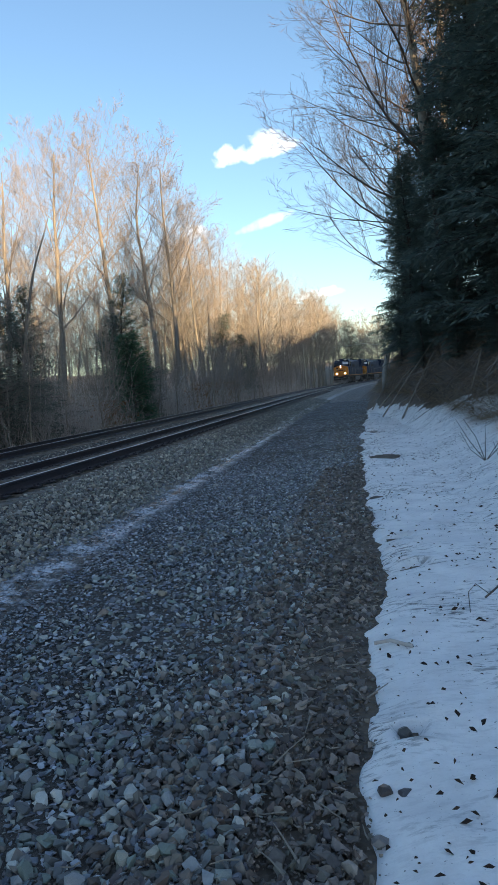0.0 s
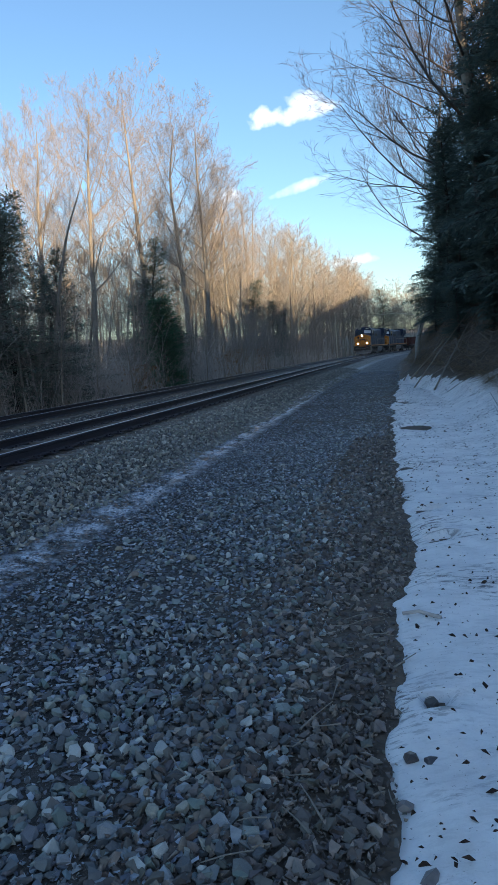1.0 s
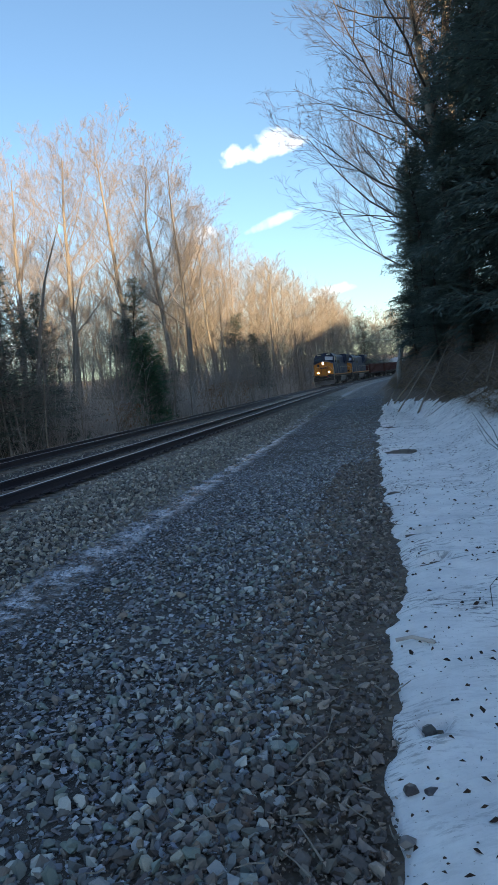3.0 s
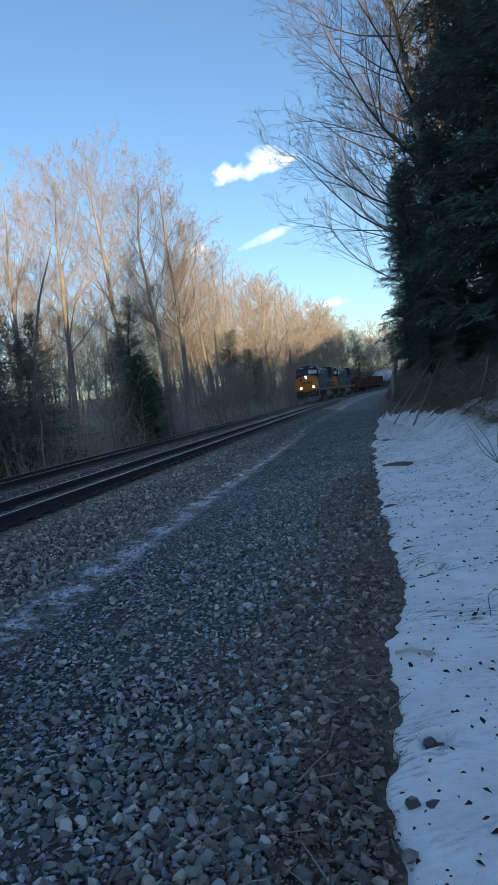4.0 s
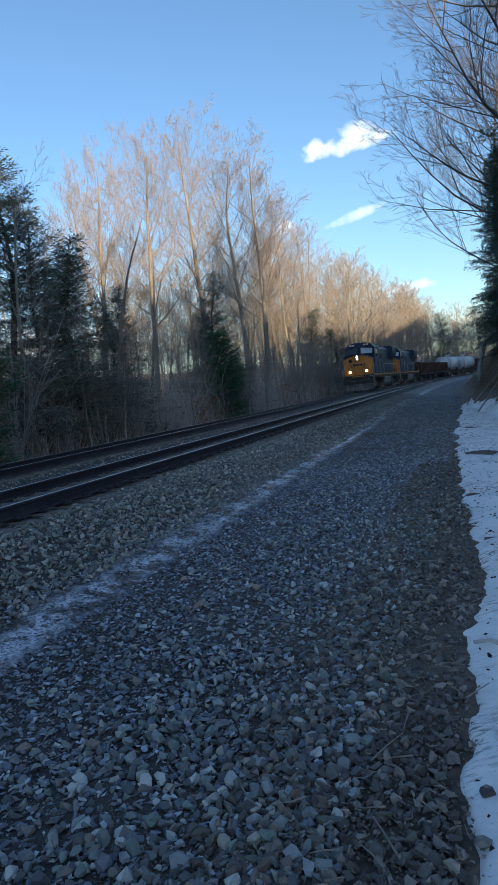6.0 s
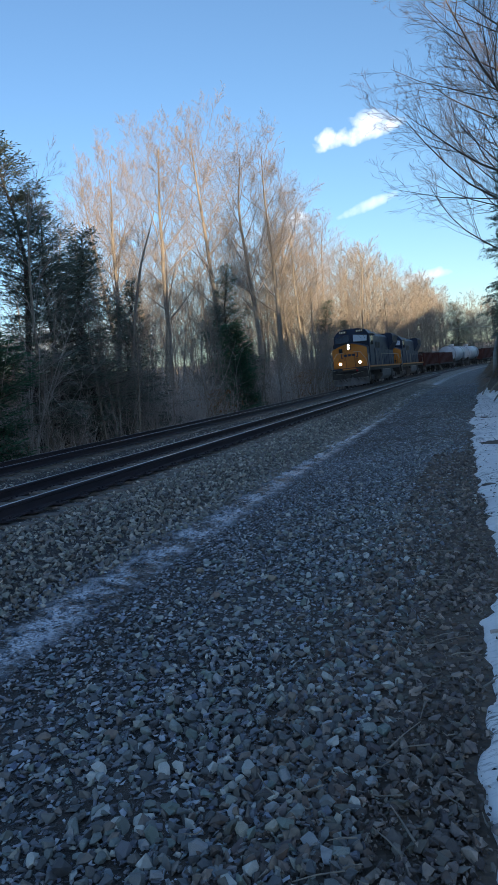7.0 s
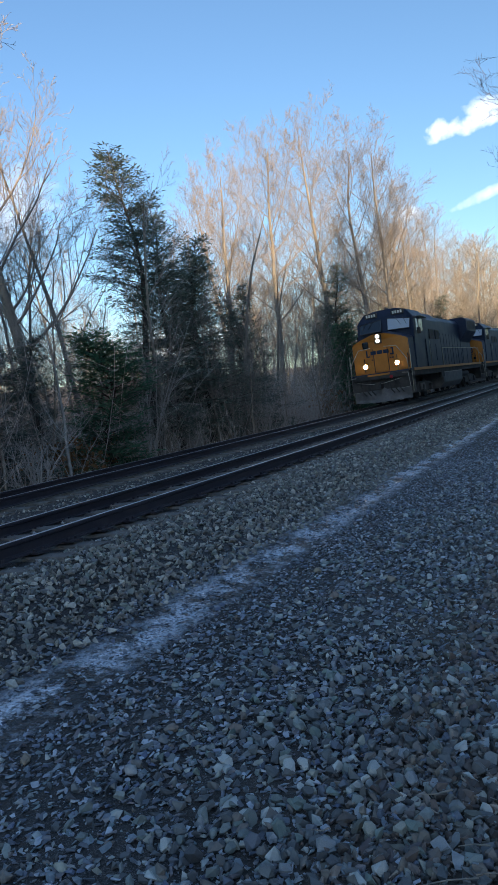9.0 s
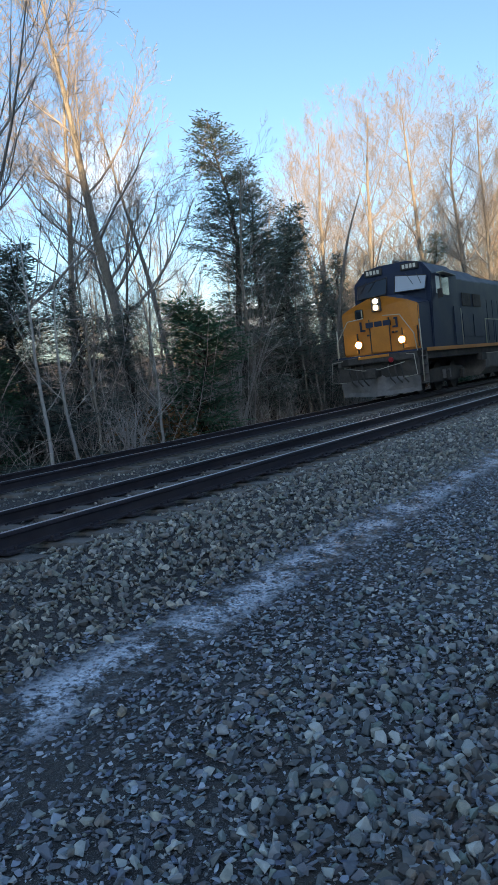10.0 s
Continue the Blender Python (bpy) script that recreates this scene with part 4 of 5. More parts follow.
    ring = [(-1.42, 1.58), (-1.42, 3.10), (-1.02, 3.28), (-0.30, 3.50), (0.30, 3.50), (1.02, 3.28), (1.42, 3.10), (1.42, 1.58)]
    fr = [nose.verts.new((-0.98 - (z - 1.58) * 0.03 - abs(y) * 0.10, y, z)) for y, z in ring]
    rr = [nose.verts.new((-2.30, y, z + (0.10 if z > 2 else 0))) for y, z in ring]
    nose.faces.new(fr)
    nose.faces.new(rr[::-1])
    for i in range(8):
        nose.faces.new((fr[i], rr[i], rr[(i + 1) % 8], fr[(i + 1) % 8]))
    bmesh.ops.recalc_face_normals(nose, faces=nose.faces[:])
    bmesh.ops.bevel(nose, geom=nose.edges[:], offset=0.035, segments=2, affect="EDGES")
    nose_ob = part("nose", nose, M_YELLOW, e, "yellow short hood with dark blue sides")
    nose_ob.data.materials.append(M_BLUE)
    for f in nose_ob.data.polygons:
        f.material_index = 0 if f.normal.x > 0.6 else 1
    # nose fittings
    fx = -0.98
    part("nose_door", box(fx - 0.06, fx - 0.012, -0.30, 0.36, 1.62, 2.78, 0.012), M_YELLOW, nose_ob)
    part("door_gap", box(fx - 0.05, fx - 0.022, -0.345, -0.318, 1.62, 2.78), M_BLACK, nose_ob)
    part("door_gap", box(fx - 0.05, fx - 0.022, 0.378, 0.405, 1.62, 2.78), M_BLACK, nose_ob)
    for y in (-1.12, 1.08):
        hb = box(fx - 0.14, fx - 0.10 + 0.03, y - 0.25, y + 0.25, 1.66, 2.36, 0.01)
        part("hatch", hb, M_YELLOW, nose_ob)
        for dy in (-0.275, 0.275):
            part("hatch_gap", box(fx - 0.14, fx - 0.085, y + dy - 0.012, y + dy + 0.012, 1.66, 2.36), M_BLACK, nose_ob)
    part("nose_window", box(fx - 0.14, fx - 0.055, -0.85, -0.55, 2.84, 3.18, 0.06), M_GLASS, nose_ob, "small dark nose window")
    part("headlight_housing", box(fx - 0.14, fx - 0.035, -0.20, 0.14, 3.02, 3.48, 0.02), M_BLACK, nose_ob)
    lamps = [(-0.03, 3.37, 0.085), (-0.03, 3.15, 0.085)]
    for y, z, r in lamps:
        part("headlight", disc((fx - 0.03, y, z), "x", r, 0.03, 16), M_LAMP if lead else M_GLASS, nose_ob, "glowing round headlight" if lead else "")
    for y in (-0.80, 0.80):
        part("ditch_light_housing", box(fx - 0.12, fx - 0.03, y - 0.14, y + 0.14, 1.82, 2.10, 0.03), M_YELLOW, nose_ob)
        part("ditch_light", disc((fx - 0.02, y, 1.96), "x", 0.105, 0.03, 16), M_LAMP if lead else M_GLASS, nose_ob, "glowing round ditch light" if lead else "")
    # railroad mark as plain shapes
    for y0, y1, z0, z1 in ((0.62, 0.68, 2.40, 2.74), (0.56, 0.62, 2.68, 2.74), (0.50, 0.62, 2.40, 2.46), (-0.70, -0.64, 2.40, 2.74), (-0.64, -0.52, 2.40, 2.46)):
        part("mark_bracket", box(fx - 0.10, fx - 0.045, y0, y1, z0, z1), M_BLUE, nose_ob)
    for y0, y1 in ((0.18, 0.44), (-0.14, 0.14), (-0.46, -0.18)):
        part("mark", box(fx - 0.08, fx - 0.006, y0, y1, 2.50, 2.68), M_BLUE, nose_ob, "dark blue painted mark")
    for y in (-0.42, -0.30, 0.50, 0.62):
        part("latch", box(fx - 0.10, fx - 0.03, y - 0.035, y + 0.035, 2.22, 2.28, 0.01), M_BLACK, nose_ob)
    # cab with sloping windscreens
    cab = bmesh.new()
    sec = [(-1.46, 1.58), (-1.46, 4.20), (-1.12, 4.62), (-0.55, 4.76), (0.55, 4.76), (1.12, 4.62), (1.46, 4.20), (1.46, 1.58)]
    a = [cab.verts.new((-2.28 - max(0, z - 3.45) * 0.36, y, z)) for y, z in sec]
    b = [cab.verts.new((-5.4, y, z)) for y, z in sec]
    cab.faces.new(a)
    cab.faces.new(b[::-1])
    for i in range(8):
        cab.faces.new((a[i], b[i], b[(i + 1) % 8], a[(i + 1) % 8]))
    bmesh.ops.recalc_face_normals(cab, faces=cab.faces[:])
    bmesh.ops.bevel(cab, geom=cab.edges[:], offset=0.03, segments=2, affect="EDGES")
    cab_ob = part("cab", cab, M_BLUE, e)

    def slope(z):
        return -2.28 - max(0, z - 3.45) * 0.36

    for sy in (-1, 1):
        ws = bmesh.new()
        out = [(sy * 0.16, 3.68), (sy * 1.28, 3.64), (sy * 1.32, 4.12), (sy * 0.16, 4.28)]
        f = [ws.verts.new((slope(z) + 0.012, y, z)) for y, z in out]
        g = [ws.verts.new((slope(z) - 0.03, y, z)) for y, z in out]
        ws.faces.new(f)
        ws.faces.new(g[::-1])
        for i in range(4):
            ws.faces.new((f[i], g[i], g[(i + 1) % 4], f[(i + 1) % 4]))
        bmesh.ops.recalc_face_normals(ws, faces=ws.faces[:])
        part("windscreen", ws, M_SCREEN if sy > 0 else M_GLASS, cab_ob, "windscreen with the pale sky reflection painted in" if sy > 0 else "dark windscreen")
        fr2 = [(slope(z) + 0.016, y, z) for y, z in out]
        bar_run(fr2 + [fr2[0]], 0.018, "windscreen_frame", M_BLACK, cab_ob)
        bar_run([(slope(4.3) + 0.03, sy * 0.55, 4.31), (slope(3.85) + 0.03, sy * 0.85, 3.87)], 0.01, "wiper", M_BLACK, cab_ob)
        bar_run([(slope(4.25) + 0.03, sy * 0.95, 4.27), (slope(3.8) + 0.03, sy * 1.15, 3.85)], 0.01, "wiper", M_BLACK, cab_ob)
        y0, y1 = sorted((sy * 0.36, sy * 1.02))
        nb = part("number_board", box(slope(4.55) - 0.1, slope(4.55) + 0.10, y0, y1, 4.42, 4.66, 0.02), M_BLACK, cab_ob, "black number board with pale characters")
        glyph_bars(nb, slope(4.55) + 0.101, y0 + 0.06, y1 - 0.06, 4.47, 4.61, 4)
        # side window, awning, door
        part("side_window", box(-4.35, -3.55, sy * 1.485 - 0.012, sy * 1.465 + 0.012, 3.45, 4.11, 0.008), M_GLASS, cab_ob)
        part("quarter_window", box(-3.35, -2.95, sy * 1.485 - 0.012, sy * 1.465 + 0.012, 3.47, 4.09, 0.008), M_SCREEN, cab_ob)
        bar_run([(-3.48, sy * 1.48, 3.40), (-3.48, sy * 1.48, 4.15)], 0.02, "window_post", M_RAILING, cab_ob)
        part("awning", prism([(-4.5, 4.13), (-3.1, 4.19), (-3.1, 4.22), (-4.5, 4.16)], "y", min(sy * 1.48, sy * 1.72), max(sy * 1.48, sy * 1.72)), M_RAILING, cab_ob, "pale window awning")
        part("side_door", box(-5.25, -4.65, sy * 1.485 - 0.01, sy * 1.485 + 0.014, 1.62, 3.05, 0.006), M_BLUE, cab_ob)
        part("mirror", box(-3.02, -2.98, sy * 1.5, sy * 1.5 + sy * 0.18 if sy > 0 else sy * 1.5 + 0.001, 3.3, 3.62, 0.005) if sy > 0 else box(-3.02, -2.98, -1.68, -1.5, 3.3, 3.62, 0.005), M_BLACK, cab_ob)
    bar_run([(-3.0, -0.02, 4.72), (-3.0, -0.02, 4.86), (-3.5, -0.02, 4.86)], 0.05, "horn", M_GREYSTEEL, cab_ob)
    # equipment cabinet behind the cab, hood, radiator section with wide wings
    part("equipment_cabinet", prism([(-1.44, 1.58), (-1.44, 4.1), (-1.0, 4.58), (1.0, 4.58), (1.44, 4.1), (1.44, 1.58)], "x", -8.6, -5.38, 0.02), M_BLUE, e)
    hood = part("hood", prism([(-0.98, 1.58), (-0.98, 4.3), (-0.80, 4.54), (0.80, 4.54), (0.98, 4.3), (0.98, 1.58)], "x", -17.2, -8.58, 0.02), M_BLUE, e)
    part("radiator_housing", prism([(-1.0, 1.58), (-1.0, 3.1), (-1.52, 3.82), (-1.52, 4.58), (-1.3, 4.74), (1.3, 4.74), (1.52, 4.58), (1.52, 3.82), (1.0, 3.1), (1.0, 1.58)], "x", -20.9, -17.18, 0.02), M_BLUE, e)
    part("rear_hood", box(-21.3, -20.88, -0.95, 0.95, 1.58, 4.0, 0.03), M_BLUE, e)
    part("exhaust_stack", box(-12.4, -11.2, -0.35, 0.35, 4.5, 4.74, 0.03), M_BLACK, e)
    part("roof_vent", box(-16.4, -14.2, -0.6, 0.6, 4.5, 4.66, 0.03), M_BLACK, e)
    for sy in (-1, 1):
        for i in range(9):
            x0 = -9.1 - i * 0.88
            part("hood_door", box(x0 - 0.80, x0, sy * 0.985 - 0.012, sy * 0.985 + 0.012, 1.75, 3.55, 0.006), M_BLUE, hood)
        for i in range(2):
            x0 = -5.7 - i * 1.4
            part("cabinet_panel", box(x0 - 1.25, x0, sy * 1.465 - 0.01, sy * 1.465 + 0.012, 1.9, 2.8, 0.006), M_BLUE, e)
            part("louvre", box(x0 - 1.15, x0 - 0.1, sy * 1.465 - 0.01, sy * 1.465 + 0.014, 3.1, 3.6, 0.006), M_BLACK, e)
        for i in range(10):
            part("radiator_slat", box(-20.6, -17.5, sy * 1.525 - 0.01, sy * 1.525 + 0.012, 3.90 + i * 0.06, 3.93 + i * 0.06), M_BLACK, e)
        # side handrail with posts
        bar_run([(-8.7, sy * 1.47, 1.58), (-8.7, sy * 1.47, 2.62), (-21.2, sy * 1.47, 2.62), (-21.2, sy * 1.47, 1.58)], 0.018, "side_handrail", M_RAILING, e, "pale side handrail")
        for i in range(7):
            bar_run([(-10.2 - i * 1.6, sy * 1.47, 1.56), (-10.2 - i * 1.6, sy * 1.47, 2.62)], 0.014, "handrail_post", M_BLUE, e)
        bar_run([(-5.45, sy * 1.50, 1.56), (-5.45, sy * 1.50, 3.0)], 0.015, "cab_grab_rail", M_RAILING, e)
        part("air_tank", disc((-15.6, sy * 1.15, 1.0), "x", 0.2, 2.6, 14), M_BLACK, e)
        part("cable_box", box(-8.3, -7.6, sy * 1.42 - 0.1, sy * 1.42 + 0.1, 0.95, 1.22, 0.02), M_BLACK, e)
    part("fuel_tank", prism([(-1.15, 0.32), (-1.42, 0.62), (-1.42, 1.20), (1.42, 1.20), (1.42, 0.62), (1.15, 0.32)], "x", -14.2, -8.4, 0.03), M_GREYSTEEL, e, "dusty dark fuel tank")
    part("tank_edge", box(-14.1, -8.5, -1.44, 1.44, 1.19, 1.225), M_RAILING, e)
    part("rear_pilot", box(-21.95, -21.65, -1.40, 1.40, 0.45, 1.4, 0.02), M_BLACK, e)
    sets = truck(e, -4.15, (-1.85, 0, 1.85), 0.533) + truck(e, -18.0, (-1.85, 0, 1.85), 0.533)
    return e, sets


# pale base colour stands in for the sky mirrored in the panes
M_SCREEN = Mat("painted_sky_glass", 0.12, 0.0, 1.0).color((0.50, 0.53, 0.56, 1)).m


def build_gondola(length, tall, label, mat, load):
    e = tagged(new("gondola_car"), label, "freight car", "freight cars")
    h = length - 0.9
    body = bmesh.new()
    for sy in (-1, 1):
        box(-h, -0.9, sy * 1.46 - 0.03, sy * 1.46 + 0.03, 1.1, tall, 0, body)
    for x in (-h, -0.9):
        box(x - 0.03, x + 0.03, -1.46, 1.46, 1.1, tall, 0, body)
    box(-h, -0.9, -1.45, 1.45, 1.05, 1.15, 0, body)
    part("body", body, mat, e)
    for sy in (-1, 1):
        part("top_chord", box(-h - 0.03, -0.87, sy * 1.47 - 0.07, sy * 1.47 + 0.07, tall - 0.02, tall + 0.10, 0.01), mat, e)
        part("side_sill", box(-h, -0.9, sy * 1.48 - 0.06, sy * 1.48 + 0.06, 1.0, 1.18, 0.01), M_BLACK, e)
        n = int(h / 1.25)
        for i in range(n):
            x = -1.3 - i * (h - 1.6) / (n - 1)
            part("side_stake", box(x - 0.05, x + 0.05, sy * 1.53 - 0.05, sy * 1.53 + 0.05, 1.15, tall, 0.008), mat, e)
    if load:
        rng = random.Random(4)
        ld = bmesh.new()
        for i in range(40):
            x, y, k = rng.uniform(-h + 1, -1.9), rng.uniform(-0.9, 0.9), rng.uniform(0.3, 0.8)
            box(x - k, x + k, y - 0.3, y + 0.3, tall - 0.4, tall + rng.uniform(-0.1, 0.28), 0.03, ld)
        part("scrap_load", ld, M_BLACK, e)
    part("centre_sill", box(-length + 0.3, -0.3, -0.25, 0.25, 0.75, 1.05, 0.01), M_BLACK, e)
    part("coupler", box(-0.5, 0.0, -0.14, 0.14, 0.78, 1.04, 0.03), M_BLACK, e)
    bar_run([(-0.86, -1.4, 0.6), (-0.86, -1.4, tall)], 0.02, "ladder_rail", mat, e)
    for i in range(5):
        bar_run([(-0.86, -1.4, 0.7 + i * 0.35), (-0.86, -1.0, 0.7 + i * 0.35)], 0.015, "rung", mat, e)
    sets = truck(e, -2.6, (-0.89, 0.89), 0.457) + truck(e, -length + 2.6, (-0.89, 0.89), 0.457)
    return e, sets


def build_tank_car(length):
    e = tagged(new("tank_car"), "white tank car with dark ends and a top platform", "freight car", "freight cars")
    bm = disc((-length / 2, 0, 2.65), "x", 1.42, length - 3.2, 32)
    for x, r in ((-1.6, 1), (-length + 1.6, -1)):
        disc((x + 0.12 * r, 0, 2.65), "x", 1.42 if r < 0 else 1.2, 0.26, 32, bm, 1.2 if r < 0 else 1.42)
    part("tank", bm, M_WHITE, e, "white painted tank", True)
    for x in (-3.2, -length + 3.2):
        part("tank_band", disc((x, 0, 2.65), "x", 1.435, 0.25, 32), M_BLACK, e)
        part("saddle", box(x - 0.5, x + 0.5, -1.2, 1.2, 1.05, 1.7, 0.03), M_BLACK, e)
    part("dome", disc((-length / 2, 0, 4.2), "z", 0.5, 0.5, 20), M_WHITE, e)
    pl = box(-length / 2 - 1.3, -length / 2 + 1.3, -0.9, 0.9, 4.02, 4.07)
    part("platform", pl, M_BLACK, e)
    for sy in (-1, 1):
        bar_run([(-length / 2 - 1.3, sy * 0.9, 4.05), (-length / 2 - 1.3, sy * 0.9, 4.95), (-length / 2 + 1.3, sy * 0.9, 4.95), (-length / 2 + 1.3, sy * 0.9, 4.05)], 0.025, "platform_rail", M_RAILING, e)
        bar_run([(-0.9, sy * 1.35, 1.25), (-length + 0.9, sy * 1.35, 1.25)], 0.03, "side_rail", M_BLACK, e)
    part("centre_sill", box(-length + 0.3, -0.3, -0.3, 0.3, 0.8, 1.15, 0.01), M_BLACK, e)
    part("coupler", box(-0.5, 0.0, -0.14, 0.14, 0.78, 1.04, 0.03), M_BLACK, e)
    sets = truck(e, -2.4, (-0.89, 0.89), 0.457) + truck(e, -length + 2.4, (-0.89, 0.89), 0.457)
    return e, sets


def build_train():
    rows = []
    at = 0.0
    for lead in (True, False):
        e, sets = build_locomotive(lead)
        rows.append((e, sets, at, 4.15, 18.0))
        at += 22.55
    for length, kind in ((17.0, "red"), (17.0, "red"), (15.5, "tank"), (15.5, "tank"), (17.0, "dark")):
        if kind == "tank":
            e, sets = build_tank_car(length)
        else:
            e, sets = build_gondola(length, 2.75 if kind == "red" else 3.3, "low oxide-red gondola car loaded with scrap" if kind == "red" else "dark gondola car at the end of view", M_RUSTRED, kind == "red")
        rows.append((e, sets, at, 2.5, length - 2.5))
        at += length + 0.3
    return rows


TRAIN = build_train()


# ---- loose stones ----
def stone_templates(n, flat, rng, corners=10):
    out = []
    for i in range(n):
        bm = bmesh.new()
        for k in range(corners):
            v = Vector(rng.normal(0, 1, 3)).normalized() * rng.uniform(0.8, 1.0)
            bm.verts.new((v.x * rng.uniform(0.8, 1.2), v.y * 0.8, v.z * flat))
        r = bmesh.ops.convex_hull(bm, input=bm.verts[:])
        bmesh.ops.delete(bm, geom=list({g for g in r["geom_interior"] if isinstance(g, bmesh.types.BMVert)}), context="VERTS")
        bm.verts.index_update()
        bm.normal_update()
        out.append((np.array([v.co[:] for v in bm.verts]), np.array([[v.index for v in f.verts] for f in bm.faces])))
        bm.free()
    return out


def turns(n, rng, tilt):
    """n random turns: any yaw, tilts up to a limit."""
    yaw, a, b = rng.uniform(0, 2 * np.pi, n), rng.uniform(-tilt, tilt, n), rng.uniform(-tilt, tilt, n)
    cy, sy, ca, sa, cb, sb = np.cos(yaw), np.sin(yaw), np.cos(a), np.sin(a), np.cos(b), np.sin(b)
    o, z = np.ones(n), np.zeros(n)
    Rz = np.stack([cy, -sy, z, sy, cy, z, z, z, o], -1).reshape(-1, 3, 3)
    Rx = np.stack([o, z, z, z, ca, -sa, z, sa, ca], -1).reshape(-1, 3, 3)
    Ry = np.stack([cb, z, sb, z, o, z, -sb, z, cb], -1).reshape(-1, 3, 3)
    return Rz @ Rx @ Ry


def scatter(name, label, x, y, z, size, temps, mat, rng, tilt=0.6, sink=0.25):
    V, F, off = [], [], 0
    which = rng.randint(0, len(temps), len(x))
    for k, (tv, tf) in enumerate(temps):
        j = np.nonzero(which == k)[0]
        if not len(j):
            continue
        R = turns(len(j), rng, tilt)
        v = np.einsum("nij,kj->nki", R, tv) * size[j][:, None, None]
        v += np.stack([x[j], y[j], z[j] + size[j] * sink], -1)[:, None, :]
        m = len(tv)
        V.append(v.reshape(-1, 3))
        F.append((tf[None] + (np.arange(len(j)) * m)[:, None, None] + off).reshape(-1, 3))
        off += len(j) * m
    me = mesh_of(name, np.concatenate(V), np.concatenate(F), [mat])
    return tagged(new(name, me), label, "stones", kind="stuff")


def clear_of_rails(d):
    ok = np.ones(len(d), bool)
    for c in TRACKS:
        for side in (-GAUGE / 2, GAUGE / 2):
            ok &= np.abs(d - c - side) > 0.11
    return ok


def strip_points(n, s0, s1, d0, d1, rng, power=1.0):
    s = s0 + (s1 - s0) * rng.rand(n) ** power
    d = rng.uniform(d0, d1, n)
    return s, d


def build_stones():
    rng = np.random.RandomState(12)
    chunky, flat, full = stone_templates(18, 0.62, rng, 9), stone_templates(18, 0.36, rng, 8), stone_templates(16, 0.66, rng, 18)

    def lay(name, label, n, s0, s1, d0, d1, lo, hi, temps, mat, power, tilt, sink, keep=None):
        s, d = strip_points(n, s0, s1, d0, d1, rng, power)
        ok = clear_of_rails(d)
        if keep is not None:
            ok &= keep(s, d)
        s, d = s[ok], d[ok]
        x, y = line(s, d)
        size = lo + (hi - lo) * rng.rand(len(s)) ** 2.1
        return scatter(name, label, x, y, height(d, s), size, temps, mat, rng, tilt, sink)

    outside = lambda s, d: d > snow_edge(s) + 0.03
    thinning = lambda s, d: (rng.rand(len(d)) < np.clip((-3.4 - d) / 1.5, 0.03, 1)) & outside(s, d)
    # coarse stones by the snow, nearest the eye
    lay("coarse_stones", "loose angular grey stones along the road's edge", 9800, -5.9, 1, -5.75, -3.3, 0.010, 0.046, chunky, M_STONE_COARSE, 1.15, 1.2, 0.4, thinning)
    lay("coarse_stones", "loose angular grey stones further along the road's edge", 8500, 1, 28, -6.2, -3.3, 0.014, 0.042, chunky, M_STONE_COARSE, 1.4, 1.2, 0.3, thinning)
    lay("edge_stones", "dirty brown stones and crumbs beside the snow", 19000, -5.9, 6, -6.5, -5.2, 0.010, 0.046, chunky, M_STONE_EDGE, 1.2, 1.2, 0.4, outside)
    lay("edge_crumbs", "small dark crumbs of bark and stone beside the snow", 14000, -5.9, 4, -6.45, -5.0, 0.005, 0.013, flat, M_STONE_EDGE, 1.2, 1.2, 1.6, outside)
    lay("edge_crumbs", "dark crumbs and grit along the snow's rim", 9000, -5.9, 9, -6.4, -5.75, 0.006, 0.02, chunky, M_STONE_EDGE, 1.2, 1.2, 0.9, lambda s, d: d > snow_edge(s) - 0.03)
    # packed road, swept thin where the ice lies
    icy = lambda s, d: (np.abs(d - np.interp(s, [-4, 28], [-3.0, -2.5])) > 0.24) | (rng.rand(len(d)) < 0.35)
    lay("road_gravel", "flat dark gravel packed into the service road", 44000, -5.9, 6, -5.6, -2.5, 0.007, 0.034, flat, M_STONE_DARK, 1.15, 0.5, 0.4, icy)
    lay("road_gravel", "flat dark gravel further along the service road", 30000, 6, 44, -5.7, -2.5, 0.012, 0.036, flat, M_STONE_DARK, 1.5, 0.45, 0.25, icy)
    # ballast shoulder and cribs
    lay("ballast_stones", "grey crushed ballast on the shoulder of the track", 12000, -5.5, 10, -2.75, -0.9, 0.020, 0.056, chunky, M_STONE, 1.1, 1.3, 0.3)
    lay("ballast_stones", "grey crushed ballast further along the shoulder", 9000, 10, 48, -2.8, -0.9, 0.024, 0.056, chunky, M_STONE, 1.5, 1.3, 0.3)
    lay("ballast_stones", "grey crushed ballast between and beside the rails", 10000, -5, 25, -0.7, 6.2, 0.022, 0.046, chunky, M_STONE, 1.3, 1.3, 0.2)
    lay("ballast_stones", "grey crushed ballast between the far rails", 4000, 25, 60, -0.7, 6.2, 0.026, 0.05, chunky, M_STONE, 1.4, 1.3, 0.2)
    # the stones nearest the eye, one by one
    shared = [mesh_of("stone", tv, tf, [M_STONE_PICK]) for tv, tf in full]
    bed = bpy.data.objects["ground"]
    for i in range(300):
        s, d = rng.uniform(-5.0, -3.4), rng.uniform(-5.75, -4.55)
        r = 0.020 + 0.026 * rng.rand() ** 1.6
        x, y = line(s, d)
        o = put(new("stone", shared[i % 16]), bed)
        o.matrix_basis = pose(float(x), float(y), float(height(d, s)) + r * 0.75, rng.uniform(-50, 50), rng.uniform(-50, 50), rng.uniform(0, 360)) @ Matrix.Scale(r, 4)
    return rng, chunky, flat


build_stones()


